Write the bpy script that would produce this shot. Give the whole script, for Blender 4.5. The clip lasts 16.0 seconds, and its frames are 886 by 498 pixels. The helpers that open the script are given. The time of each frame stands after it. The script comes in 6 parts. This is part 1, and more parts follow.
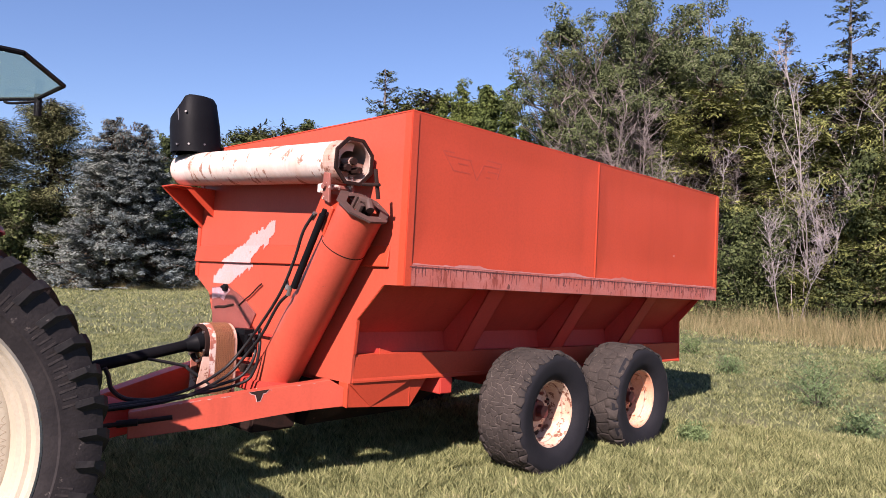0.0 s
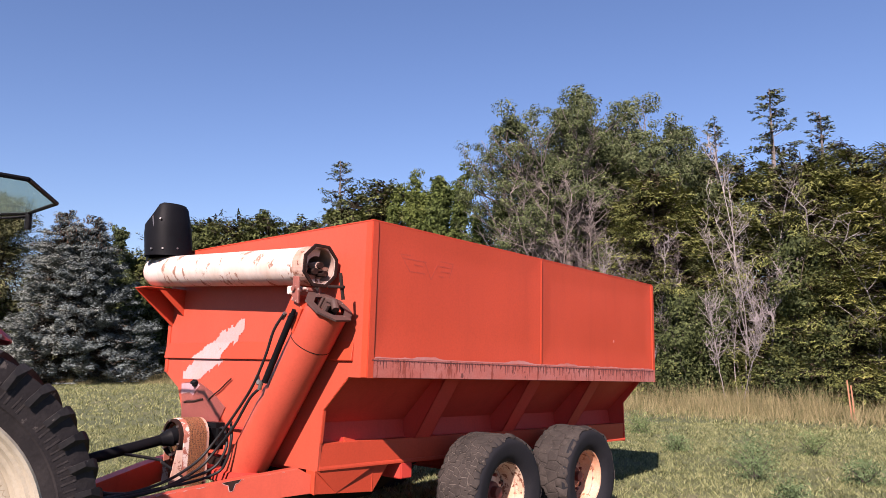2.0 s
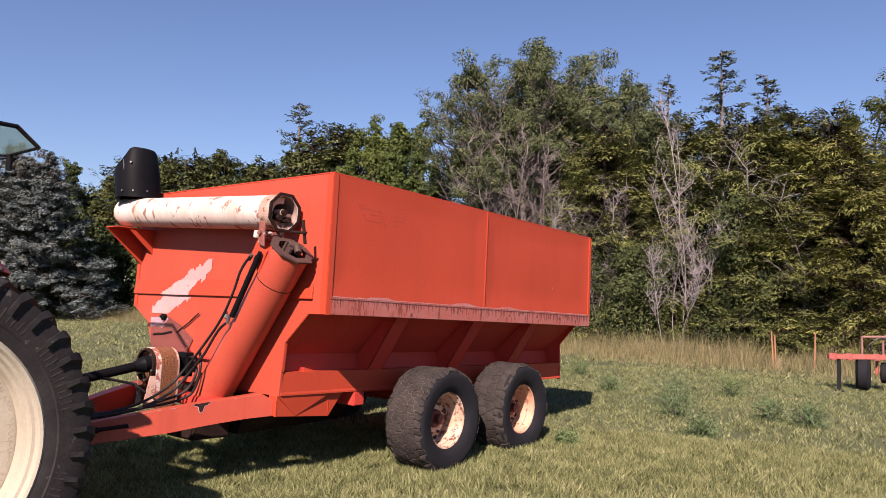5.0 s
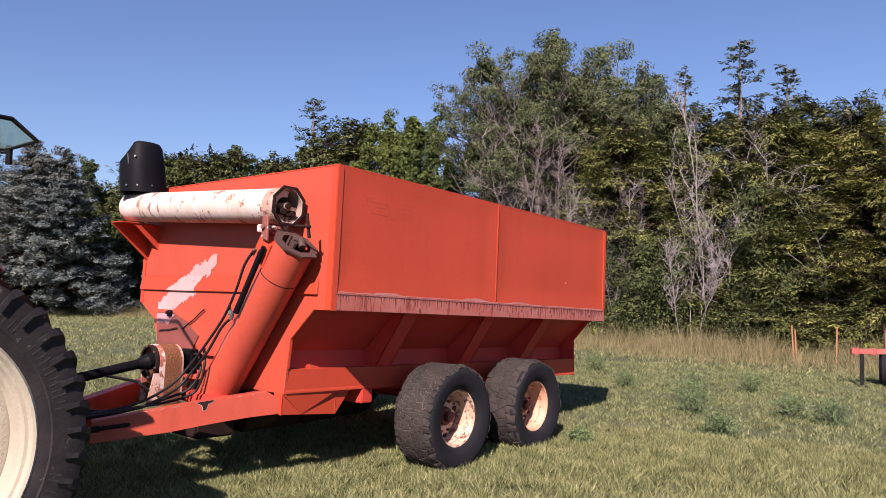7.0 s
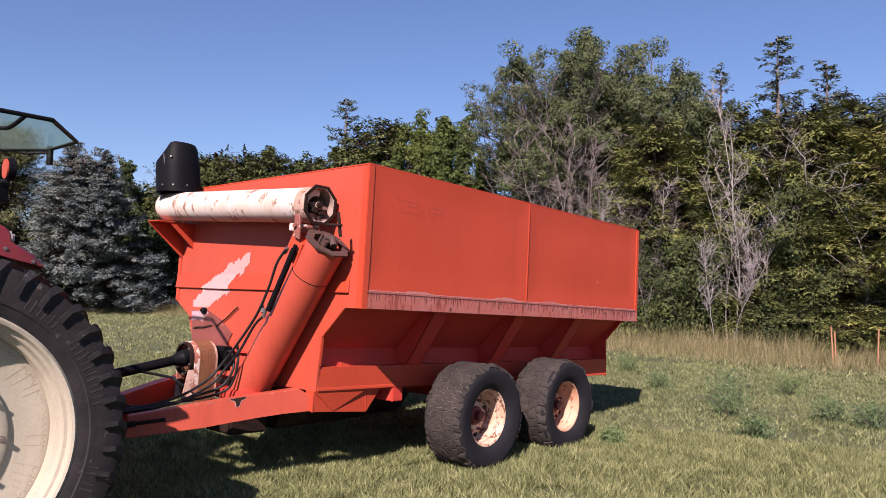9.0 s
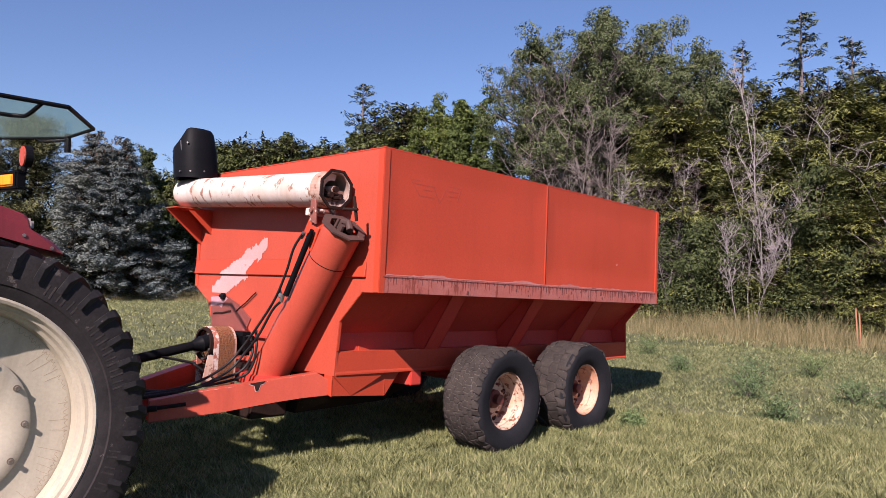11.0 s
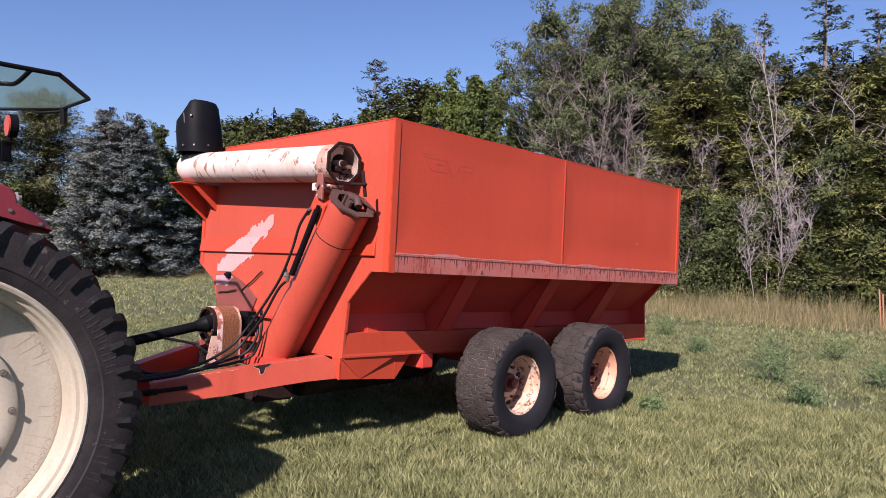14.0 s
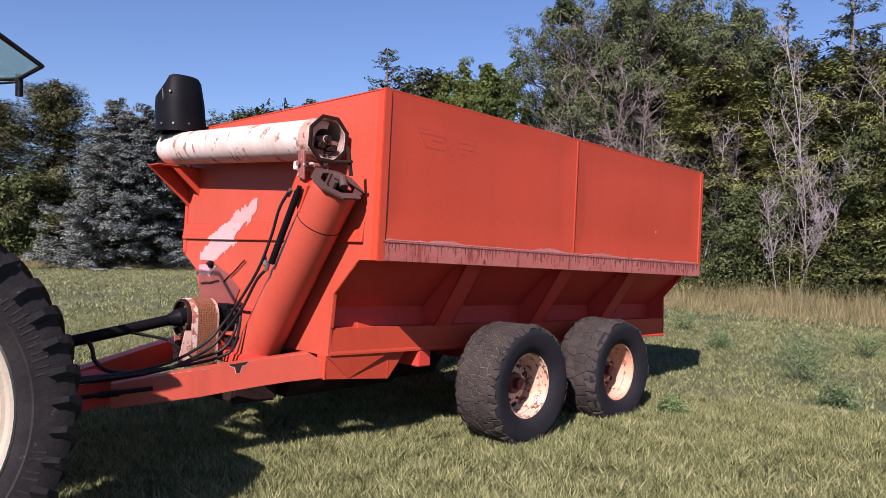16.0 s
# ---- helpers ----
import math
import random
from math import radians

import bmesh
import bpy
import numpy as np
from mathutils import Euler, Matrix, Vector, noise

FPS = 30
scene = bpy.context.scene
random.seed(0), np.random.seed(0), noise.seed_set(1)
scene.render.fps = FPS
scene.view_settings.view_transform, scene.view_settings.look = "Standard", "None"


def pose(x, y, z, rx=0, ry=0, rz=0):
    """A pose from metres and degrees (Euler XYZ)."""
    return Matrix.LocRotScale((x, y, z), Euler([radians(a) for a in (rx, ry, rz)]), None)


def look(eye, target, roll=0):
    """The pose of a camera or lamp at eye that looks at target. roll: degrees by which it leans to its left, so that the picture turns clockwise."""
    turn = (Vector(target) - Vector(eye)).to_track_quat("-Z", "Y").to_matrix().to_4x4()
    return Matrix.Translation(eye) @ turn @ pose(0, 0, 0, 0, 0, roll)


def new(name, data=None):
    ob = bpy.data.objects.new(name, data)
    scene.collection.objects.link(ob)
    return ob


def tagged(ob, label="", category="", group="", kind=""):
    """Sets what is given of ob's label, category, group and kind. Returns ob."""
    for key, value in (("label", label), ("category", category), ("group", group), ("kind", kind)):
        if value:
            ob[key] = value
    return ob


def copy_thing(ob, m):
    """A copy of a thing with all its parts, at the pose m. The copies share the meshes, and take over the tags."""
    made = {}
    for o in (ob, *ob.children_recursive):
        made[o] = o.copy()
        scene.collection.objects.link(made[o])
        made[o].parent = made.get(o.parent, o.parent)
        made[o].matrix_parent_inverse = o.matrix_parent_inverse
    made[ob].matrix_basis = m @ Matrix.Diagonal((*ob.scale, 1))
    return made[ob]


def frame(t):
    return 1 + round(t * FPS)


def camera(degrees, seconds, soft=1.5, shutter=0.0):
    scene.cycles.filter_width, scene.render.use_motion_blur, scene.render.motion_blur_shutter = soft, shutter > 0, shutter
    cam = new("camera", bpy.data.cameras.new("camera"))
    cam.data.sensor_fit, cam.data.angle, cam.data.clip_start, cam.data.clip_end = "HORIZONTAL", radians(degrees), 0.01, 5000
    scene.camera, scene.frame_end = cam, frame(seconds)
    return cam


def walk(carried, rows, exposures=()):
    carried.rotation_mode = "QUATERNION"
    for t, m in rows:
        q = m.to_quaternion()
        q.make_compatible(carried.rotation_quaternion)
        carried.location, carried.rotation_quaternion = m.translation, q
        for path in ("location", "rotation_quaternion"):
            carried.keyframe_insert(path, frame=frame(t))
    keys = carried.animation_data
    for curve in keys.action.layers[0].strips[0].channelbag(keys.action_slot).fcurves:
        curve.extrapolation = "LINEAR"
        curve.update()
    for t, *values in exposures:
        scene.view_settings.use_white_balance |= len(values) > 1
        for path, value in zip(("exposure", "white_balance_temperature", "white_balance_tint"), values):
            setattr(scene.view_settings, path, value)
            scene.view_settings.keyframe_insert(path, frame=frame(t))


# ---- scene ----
EXPOSURE, SKY_STRENGTH, SUN_STRENGTH = 0.86, 0.055, 5.0
cam = camera(63.3, 16.0, 0.7)
PATH = [
    (0, (-3.317, -3.681, 1.497), (-1.907, -2.266, 1.596), 3.0),
    (0.5, (-3.321, -3.699, 1.506), (-1.9, -2.3, 1.656), 2.6),
    (1, (-3.397, -3.771, 1.517), (-1.967, -2.397, 1.774), 2.2),
    (1.5, (-3.593, -3.898, 1.522), (-2.141, -2.559, 1.833), 1.7),
    (2, (-3.761, -4.088, 1.537), (-2.291, -2.775, 1.873), 1.5),
    (2.5, (-3.906, -4.31, 1.524), (-2.417, -3.02, 1.872), 1.6),
    (3, (-4.08, -4.431, 1.51), (-2.564, -3.174, 1.857), 1.8),
    (3.5, (-4.241, -4.522, 1.505), (-2.697, -3.277, 1.755), 2.5),
    (4, (-4.266, -4.559, 1.498), (-2.707, -3.324, 1.705), 2.9),
    (6.5, (-4.044, -4.483, 1.497), (-2.489, -3.237, 1.67), 2.4),
    (7, (-4.021, -4.476, 1.502), (-2.484, -3.209, 1.677), 2.6),
    (7.5, (-4.013, -4.466, 1.503), (-2.49, -3.181, 1.68), 2.7),
    (8, (-4.017, -4.469, 1.499), (-2.51, -3.166, 1.674), 2.8),
    (8.5, (-4.02, -4.48, 1.498), (-2.528, -3.159, 1.671), 2.9),
    (9, (-4.012, -4.483, 1.495), (-2.532, -3.149, 1.665), 2.9),
    (11.5, (-3.968, -4.471, 1.487), (-2.526, -3.09, 1.602), 2.4),
    (12, (-3.964, -4.475, 1.488), (-2.527, -3.088, 1.594), 2.4),
    (12.5, (-3.959, -4.476, 1.492), (-2.525, -3.085, 1.586), 2.4),
    (13, (-3.945, -4.457, 1.487), (-2.516, -3.061, 1.57), 2.4),
    (13.5, (-3.877, -4.387, 1.484), (-2.451, -2.986, 1.551), 2.5),
    (14, (-3.757, -4.262, 1.501), (-2.329, -2.863, 1.564), 2.7),
    (14.5, (-3.63, -4.2, 1.499), (-2.2, -2.803, 1.558), 2.6),
    (15, (-3.429, -4.154, 1.488), (-2.002, -2.755, 1.546), 2.7),
    (15.5, (-3.313, -4.094, 1.481), (-1.898, -2.682, 1.536), 2.7),
    (16, (-3.22, -3.933, 1.473), (-1.821, -2.505, 1.515), 2.8),
]
# World: level ground at z = 0. The grain cart stands nose-up by TILT; its parts are built in its own axes
# (x to its rear, y across it, z up, origin below the front corner of its near side).
TILT = Matrix.Rotation(math.atan(0.045), 4, "Y") @ Matrix.Translation((0, 0, 0.085))
walk(cam, [(t, TILT @ look(eye, target, roll)) for t, eye, target, roll in PATH], [(t, EXPOSURE + more, kelvin, 28) for t, more, kelvin in ((0, 0.30, 6550), (1.5, 0.38, 6700), (2.0, 0.24, 6700), (2.5, 0.12, 6750), (4, 0.05, 7000), (6.5, 0.05, 6650), (9, 0.03, 6520), (12, 0, 6380), (16, 0, 6200))])

# ---- sky and sun ----
SUN_WAY = Vector((1.0, 0.48, -0.85)).normalized()
world = bpy.data.worlds.new("sky")
scene.world = world
world.use_nodes = True
wn = world.node_tree.nodes
wn.clear()
sky = wn.new("ShaderNodeTexSky")
sky.sky_type, sky.sun_disc = "NISHITA", False
sky.sun_elevation = math.asin(-SUN_WAY.z)
sky.sun_rotation = math.atan2(-SUN_WAY.x, -SUN_WAY.y)
sky.air_density, sky.dust_density, sky.ozone_density = 1.12, 0.1, 3.0
background = wn.new("ShaderNodeBackground")
background.inputs["Strength"].default_value = SKY_STRENGTH
wout = wn.new("ShaderNodeOutputWorld")
deep = wn.new("ShaderNodeMix")
deep.data_type, deep.blend_type = "RGBA", "MULTIPLY"
deep.inputs[0].default_value = 1.0
deep.inputs[7].default_value = (0.88, 1.01, 1.19, 1)
world.node_tree.links.new(sky.outputs[0], deep.inputs[6])
world.node_tree.links.new(deep.outputs[2], background.inputs[0])
world.node_tree.links.new(background.outputs[0], wout.inputs[0])
sun = new("sun", bpy.data.lights.new("sun", "SUN"))
sun.data.energy, sun.data.angle, sun.data.color = SUN_STRENGTH, radians(0.5), (1.0, 0.93, 0.82)
sun.matrix_world = look(-SUN_WAY * 60, (0, 0, 0))


# ---- materials ----
def nodes_of(name):
    m = bpy.data.materials.new(name)
    m.use_nodes = True
    t = m.node_tree
    return m, t.nodes, t.links, t.nodes["Principled BSDF"]


def ramp_node(n, stops):
    r = n.new("ShaderNodeValToRGB")
    e = r.color_ramp.elements
    while len(e) < len(stops):
        e.new(0.5)
    for k, (p, c) in zip(e, stops):
        k.position, k.color = p, (*c, 1) if len(c) == 3 else c
    return r


def noise_node(n, l, coord, scale, detail=4.0, rough=0.55, stretch=None):
    if stretch:
        mp = n.new("ShaderNodeMapping")
        mp.inputs["Scale"].default_value = stretch
        l.new(coord, mp.inputs["Vector"])
        coord = mp.outputs[0]
    x = n.new("ShaderNodeTexNoise")
    x.inputs["Scale"].default_value, x.inputs["Detail"].default_value, x.inputs["Roughness"].default_value = scale, detail, rough
    l.new(coord, x.inputs["Vector"])
    return x.outputs["Fac"]


def blend(n, l, fac, a, b):
    m = n.new("ShaderNodeMix")
    m.data_type = "RGBA"
    for sock, v in ((m.inputs[0], fac), (m.inputs[6], a), (m.inputs[7], b)):
        if isinstance(v, (int, float)):
            sock.default_value = v
        elif isinstance(v, tuple):
            sock.default_value = (*v, 1)
        else:
            l.new(v, sock)
    return m.outputs[2]


def bump_to(n, l, height, bsdf, strength=0.2, distance=0.01):
    b = n.new("ShaderNodeBump")
    b.inputs["Strength"].default_value, b.inputs["Distance"].default_value = strength, distance
    l.new(height, b.inputs["Height"])
    l.new(b.outputs[0], bsdf.inputs["Normal"])


def surface(name, base, second, rough=0.6, metal=0.0, patch=2.0, grain=60.0, spot=None, spot_at=0.66, spot_scale=9.0, bump=0.15, stretch=None, gloss=0.5, streak=0.75, spot_stretch=None):
    """A worn surface: two tones in patches, fine grain, and spots of rust, dirt or bare metal."""
    m, n, l, p = nodes_of(name)
    co = n.new("ShaderNodeTexCoord").outputs["Object"]
    big = noise_node(n, l, co, patch, 5, 0.6, stretch)
    fine = noise_node(n, l, co, grain, 3, 0.6)
    r = ramp_node(n, [(0.32, (0, 0, 0)), (0.68, (1, 1, 1))])
    l.new(big, r.inputs[0])
    col = blend(n, l, r.outputs[0], base, second)
    dark = tuple(0.72 * c for c in base)
    fr = ramp_node(n, [(0.4, (0, 0, 0)), (0.75, (0.5, 0.5, 0.5))])
    l.new(fine, fr.inputs[0])
    col = blend(n, l, fr.outputs[0], col, dark)
    run = noise_node(n, l, co, 1.0, 6, 0.7, (7.0, 7.0, 0.9))
    wr = ramp_node(n, [(0.50, (0, 0, 0)), (0.80, (streak, streak, streak))])
    l.new(run, wr.inputs[0])
    col = blend(n, l, wr.outputs[0], col, tuple(0.66 * c for c in second))
    if spot:
        sp = noise_node(n, l, co, spot_scale, 8, 0.68, spot_stretch)
        sr = ramp_node(n, [(spot_at, (0, 0, 0)), (spot_at + 0.035, (1, 1, 1))])
        l.new(sp, sr.inputs[0])
        col = blend(n, l, sr.outputs[0], col, spot)
    l.new(col, p.inputs["Base Color"])
    rr = n.new("ShaderNodeMapRange")
    rr.inputs["To Min"].default_value, rr.inputs["To Max"].default_value = rough - 0.1, min(1.0, rough + 0.12)
    l.new(big, rr.inputs["Value"])
    l.new(rr.outputs[0], p.inputs["Roughness"])
    p.inputs["Metallic"].default_value = metal
    p.inputs["Specular IOR Level"].default_value = gloss
    bump_to(n, l, fine, p, bump, 0.004)
    return m


def leaf_surface(name, dark, light, odd, clear=0.35, scale=1.5, even=0.32):
    """Foliage: tones that change from bough to bough, a little from leaf to leaf and from tree to tree, and some light coming through."""
    m, n, l, p = nodes_of(name)
    rnd = n.new("ShaderNodeNewGeometry").outputs["Random Per Island"]
    co = n.new("ShaderNodeTexCoord").outputs["Object"]
    bough = ramp_node(n, [(0.33, (0, 0, 0)), (0.67, (1, 1, 1))])
    l.new(noise_node(n, l, co, scale, 4, 0.6), bough.inputs[0])
    add = n.new("ShaderNodeMix")
    add.data_type = "FLOAT"
    add.inputs[0].default_value = even
    l.new(rnd, add.inputs[2])
    l.new(bough.outputs[0], add.inputs[3])
    r = ramp_node(n, [(0.06, tuple(0.5 * c for c in dark)), (0.5, tuple(0.5 * (a + b) for a, b in zip(dark, light))), (0.86, tuple(1.12 * c for c in light)), (0.97, odd)])
    l.new(add.outputs[0], r.inputs[0])
    tree = ramp_node(n, [(0.0, (0.86, 0.90, 0.92)), (0.5, (1.0, 1.0, 1.0)), (1.0, (1.16, 1.10, 0.98))])
    l.new(n.new("ShaderNodeObjectInfo").outputs["Random"], tree.inputs[0])
    mul = n.new("ShaderNodeMix")
    mul.data_type, mul.blend_type = "RGBA", "MULTIPLY"
    mul.inputs[0].default_value = 1.0
    l.new(r.outputs[0], mul.inputs[6])
    l.new(tree.outputs[0], mul.inputs[7])
    p.inputs["Roughness"].default_value = 0.7
    p.inputs["Specular IOR Level"].default_value = 0.15
    l.new(mul.outputs[2], p.inputs["Base Color"])
    tr = n.new("ShaderNodeBsdfTranslucent")
    l.new(mul.outputs[2], tr.inputs[0])
    mx = n.new("ShaderNodeMixShader")
    mx.inputs[0].default_value = clear
    l.new(p.outputs[0], mx.inputs[1])
    l.new(tr.outputs[0], mx.inputs[2])
    l.new(mx.outputs[0], n["Material Output"].inputs[0])
    return m


# Front copy of the red, greyed in colour to offset the stronger sun there.
RED_FRONT = surface("sun_facing_red_paint", (0.455, 0.072, 0.040), (0.41, 0.064, 0.036), 0.5, patch=0.9, spot=(0.33, 0.049, 0.029), spot_at=0.70, spot_scale=5, bump=0.05, gloss=0.25, streak=0.3)
RED = surface("red_paint", (0.485, 0.060, 0.027), (0.44, 0.054, 0.025), 0.45, patch=0.9, spot=(0.33, 0.049, 0.029), spot_at=0.70, spot_scale=5, bump=0.05, gloss=0.25, streak=0.3)
SCUFFED_RED = surface("scuffed_red_paint", (0.47, 0.078, 0.045), (0.41, 0.064, 0.038), 0.42, patch=1.8, spot=(0.15, 0.04, 0.03), spot_at=0.665, spot_scale=6.5, bump=0.08, gloss=0.4, streak=0.6)
# Underbody red, its colour raised to stand in for light bounced off the grass.
RED_BOUNCE = surface("bounce_brightened_red_paint", (0.57, 0.057, 0.040), (0.51, 0.050, 0.036), 0.55, patch=1.6, spot=(0.18, 0.045, 0.03), spot_at=0.68, bump=0.08, gloss=0.2, streak=0.5)
PRIMER = surface("bare_primer", (0.44, 0.22, 0.215), (0.45, 0.10, 0.07), 0.7, patch=1.0, spot=(0.20, 0.05, 0.045), spot_at=0.58, spot_scale=1.0, stretch=(3.0, 3.0, 1.2))
BAND_PAINT = surface("maroon_primer_band", (0.40, 0.088, 0.062), (0.41, 0.15, 0.13), 0.6, patch=2.2, spot=(0.24, 0.055, 0.04), spot_at=0.56, spot_scale=11, gloss=0.3, stretch=(0.8, 0.8, 1.6), spot_stretch=(1.3, 1.0, 0.22))
PINK = surface("faded_patch", (0.52, 0.265, 0.245), (0.48, 0.30, 0.31), 0.7, patch=3.0, spot=(0.46, 0.13, 0.09), spot_at=0.67, spot_scale=6)
FADED_RED = surface("faded_red_implement_paint", (0.40, 0.075, 0.055), (0.33, 0.11, 0.095), 0.7, patch=4, spot=(0.16, 0.05, 0.04), spot_at=0.6)
MAROON = surface("maroon_cover_paint", (0.155, 0.038, 0.030), (0.20, 0.050, 0.042), 0.5, patch=1.6, spot=(0.14, 0.04, 0.035), spot_at=0.62)
WHITE = surface("chalky_white_paint", (0.64, 0.565, 0.515), (0.55, 0.41, 0.335), 0.7, patch=2.2, spot=(0.27, 0.14, 0.095), spot_at=0.575, spot_scale=6.5, stretch=(0.8, 2.2, 0.8), spot_stretch=(0.8, 1.5, 1.0))
GUARD_RIM = surface("rusty_guard_rim", (0.40, 0.15, 0.105), (0.30, 0.075, 0.045), 0.8, patch=5, spot=(0.62, 0.50, 0.45), spot_at=0.53, spot_scale=6)
RUST_MESH = surface("rusty_steel", (0.23, 0.078, 0.034), (0.30, 0.125, 0.052), 0.9, patch=6, spot=(0.09, 0.035, 0.02), spot_at=0.52, spot_scale=90, bump=0.6)
WORN_WHITE = surface("worn_white_and_rust", (0.52, 0.38, 0.32), (0.38, 0.16, 0.095), 0.75, patch=7, spot=(0.17, 0.06, 0.035), spot_at=0.55, spot_scale=14)
FLANGE = surface("brown_rusty_flange", (0.085, 0.042, 0.034), (0.05, 0.026, 0.022), 0.7, patch=8, spot=(0.30, 0.20, 0.17), spot_at=0.63, spot_scale=16)
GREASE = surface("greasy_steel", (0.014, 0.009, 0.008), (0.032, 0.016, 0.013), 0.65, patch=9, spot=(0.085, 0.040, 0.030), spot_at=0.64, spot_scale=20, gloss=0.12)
BLACK = surface("black_rubber", (0.005, 0.005, 0.006), (0.008, 0.008, 0.010), 0.5, patch=4, spot=(0.06, 0.06, 0.06), spot_at=0.76, spot_scale=16, gloss=0.07)
HOSE = surface("hose_rubber", (0.009, 0.009, 0.010), (0.018, 0.018, 0.019), 0.5, patch=10, bump=0.1, gloss=0.3)
TYRE = surface("weathered_tyre_rubber", (0.027, 0.0225, 0.021), (0.058, 0.047, 0.042), 0.9, patch=7, spot=(0.10, 0.082, 0.068), spot_at=0.60, spot_scale=60, bump=0.6, gloss=0.15)
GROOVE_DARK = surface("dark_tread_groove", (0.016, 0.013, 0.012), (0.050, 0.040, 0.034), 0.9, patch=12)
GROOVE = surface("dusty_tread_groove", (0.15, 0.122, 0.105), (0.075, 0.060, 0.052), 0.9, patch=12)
SIDEWALL = surface("dark_tyre_sidewall", (0.012, 0.012, 0.015), (0.018, 0.017, 0.020), 0.8, patch=5, bump=0.15, gloss=0.15)
TRACTOR_TYRE = surface("tractor_tyre_rubber", (0.019, 0.0165, 0.0175), (0.034, 0.029, 0.029), 0.75, patch=8, spot=(0.085, 0.072, 0.066), spot_at=0.63, spot_scale=14, bump=0.5, gloss=0.15)
LUG = surface("rubbed_lug_rubber", (0.016, 0.0145, 0.0155), (0.038, 0.034, 0.034), 0.7, patch=9, spot=(0.16, 0.14, 0.13), spot_at=0.62, spot_scale=9, bump=0.4, gloss=0.25)
TYRE_MARK = surface("dusty_raised_rubber", (0.055, 0.047, 0.045), (0.030, 0.026, 0.026), 0.85, patch=30, gloss=0.15)
RIM = surface("flaking_rim_paint", (0.66, 0.52, 0.41), (0.50, 0.27, 0.17), 0.6, patch=6, spot=(0.17, 0.062, 0.035), spot_at=0.54, spot_scale=15)
RIM_RUSTY = surface("rust_washed_rim_paint", (0.55, 0.22, 0.115), (0.62, 0.42, 0.30), 0.6, patch=4, spot=(0.26, 0.09, 0.04), spot_at=0.57, spot_scale=13)
HUB = surface("rusty_red_hub", (0.20, 0.03, 0.022), (0.07, 0.02, 0.018), 0.6, patch=9, spot=(0.04, 0.02, 0.02), spot_at=0.6)
CREAM = surface("cream_wheel_paint", (0.43, 0.382, 0.300), (0.385, 0.335, 0.255), 0.42, patch=2.5, spot=(0.30, 0.23, 0.15), spot_at=0.72, spot_scale=10, bump=0.04)
GREY_BOLT = surface("dirty_zinc_bolt", (0.20, 0.17, 0.14), (0.11, 0.085, 0.065), 0.55, metal=0.3, patch=14)
DIRT_LINE = surface("dried_dirt_line", (0.27, 0.205, 0.14), (0.32, 0.26, 0.18), 0.9, patch=12)
CONE = surface("brown_spruce_cone", (0.20, 0.125, 0.085), (0.15, 0.09, 0.06), 0.85, patch=6)
LAMP_GREY = surface("pale_lamp_plastic", (0.42, 0.36, 0.35), (0.34, 0.29, 0.28), 0.5, patch=9)
STEEL = surface("worn_steel", (0.32, 0.30, 0.29), (0.20, 0.17, 0.16), 0.4, metal=0.8, patch=12)
TRACTOR_RED = surface("glossy_red_fender", (0.20, 0.022, 0.030), (0.16, 0.018, 0.025), 0.30, patch=2, bump=0.02)
TRIM = surface("black_trim", (0.012, 0.012, 0.013), (0.02, 0.02, 0.022), 0.45, patch=5)
AMBER = surface("amber_lens", (0.85, 0.36, 0.02), (0.75, 0.28, 0.02), 0.2, patch=9, bump=0.02)
ORANGE = surface("orange_reflector", (0.50, 0.085, 0.035), (0.42, 0.06, 0.03), 0.25, patch=9, bump=0.02)
BARK = surface("grey_brown_bark", (0.10, 0.08, 0.065), (0.06, 0.047, 0.038), 0.9, patch=3, grain=25, bump=0.8, stretch=(3, 3, 0.5))
DEADWOOD = surface("bleached_deadwood", (0.34, 0.30, 0.29), (0.22, 0.195, 0.19), 0.85, patch=2, grain=30, bump=0.4)
STAKE = surface("weathered_stake_wood", (0.40, 0.18, 0.10), (0.32, 0.16, 0.095), 0.85, patch=5, grain=40)
LEAF = leaf_surface("green_leaves", (0.030, 0.042, 0.0155), (0.089, 0.109, 0.039), (0.18, 0.18, 0.08), 0.16)
LEAF_GREY = leaf_surface("grey_green_leaves", (0.040, 0.054, 0.022), (0.128, 0.150, 0.066), (0.23, 0.215, 0.145), 0.15)
LEAF_YELLOW = leaf_surface("yellow_green_leaves", (0.045, 0.068, 0.018), (0.105, 0.135, 0.038), (0.17, 0.175, 0.07), 0.22)
CEDAR = leaf_surface("cedar_sprays", (0.074, 0.090, 0.027), (0.215, 0.220, 0.068), (0.30, 0.24, 0.10), 0.05, 2.2)
OLIVE = leaf_surface("olive_cedar_sprays", (0.055, 0.070, 0.024), (0.150, 0.162, 0.054), (0.21, 0.18, 0.08), 0.05, 2.2)
INNER_SHADE = leaf_surface("shade_dark_inner_needles", (0.030, 0.022, 0.014), (0.055, 0.040, 0.026), (0.08, 0.055, 0.035), 0.0)
PINE_BROWN = leaf_surface("brownish_pine_needles", (0.062, 0.070, 0.032), (0.150, 0.152, 0.068), (0.19, 0.15, 0.085), 0.06)
PINE = leaf_surface("dark_pine_needles", (0.052, 0.066, 0.028), (0.125, 0.140, 0.056), (0.18, 0.165, 0.08), 0.06)
SPRUCE = leaf_surface("blue_spruce_needles", (0.090, 0.108, 0.106), (0.210, 0.238, 0.226), (0.27, 0.28, 0.265), 0.05)
GRASS = leaf_surface("mown_grass", (0.068, 0.088, 0.030), (0.310, 0.318, 0.152), (0.48, 0.41, 0.27), 0.2, 3.0, 0.25)
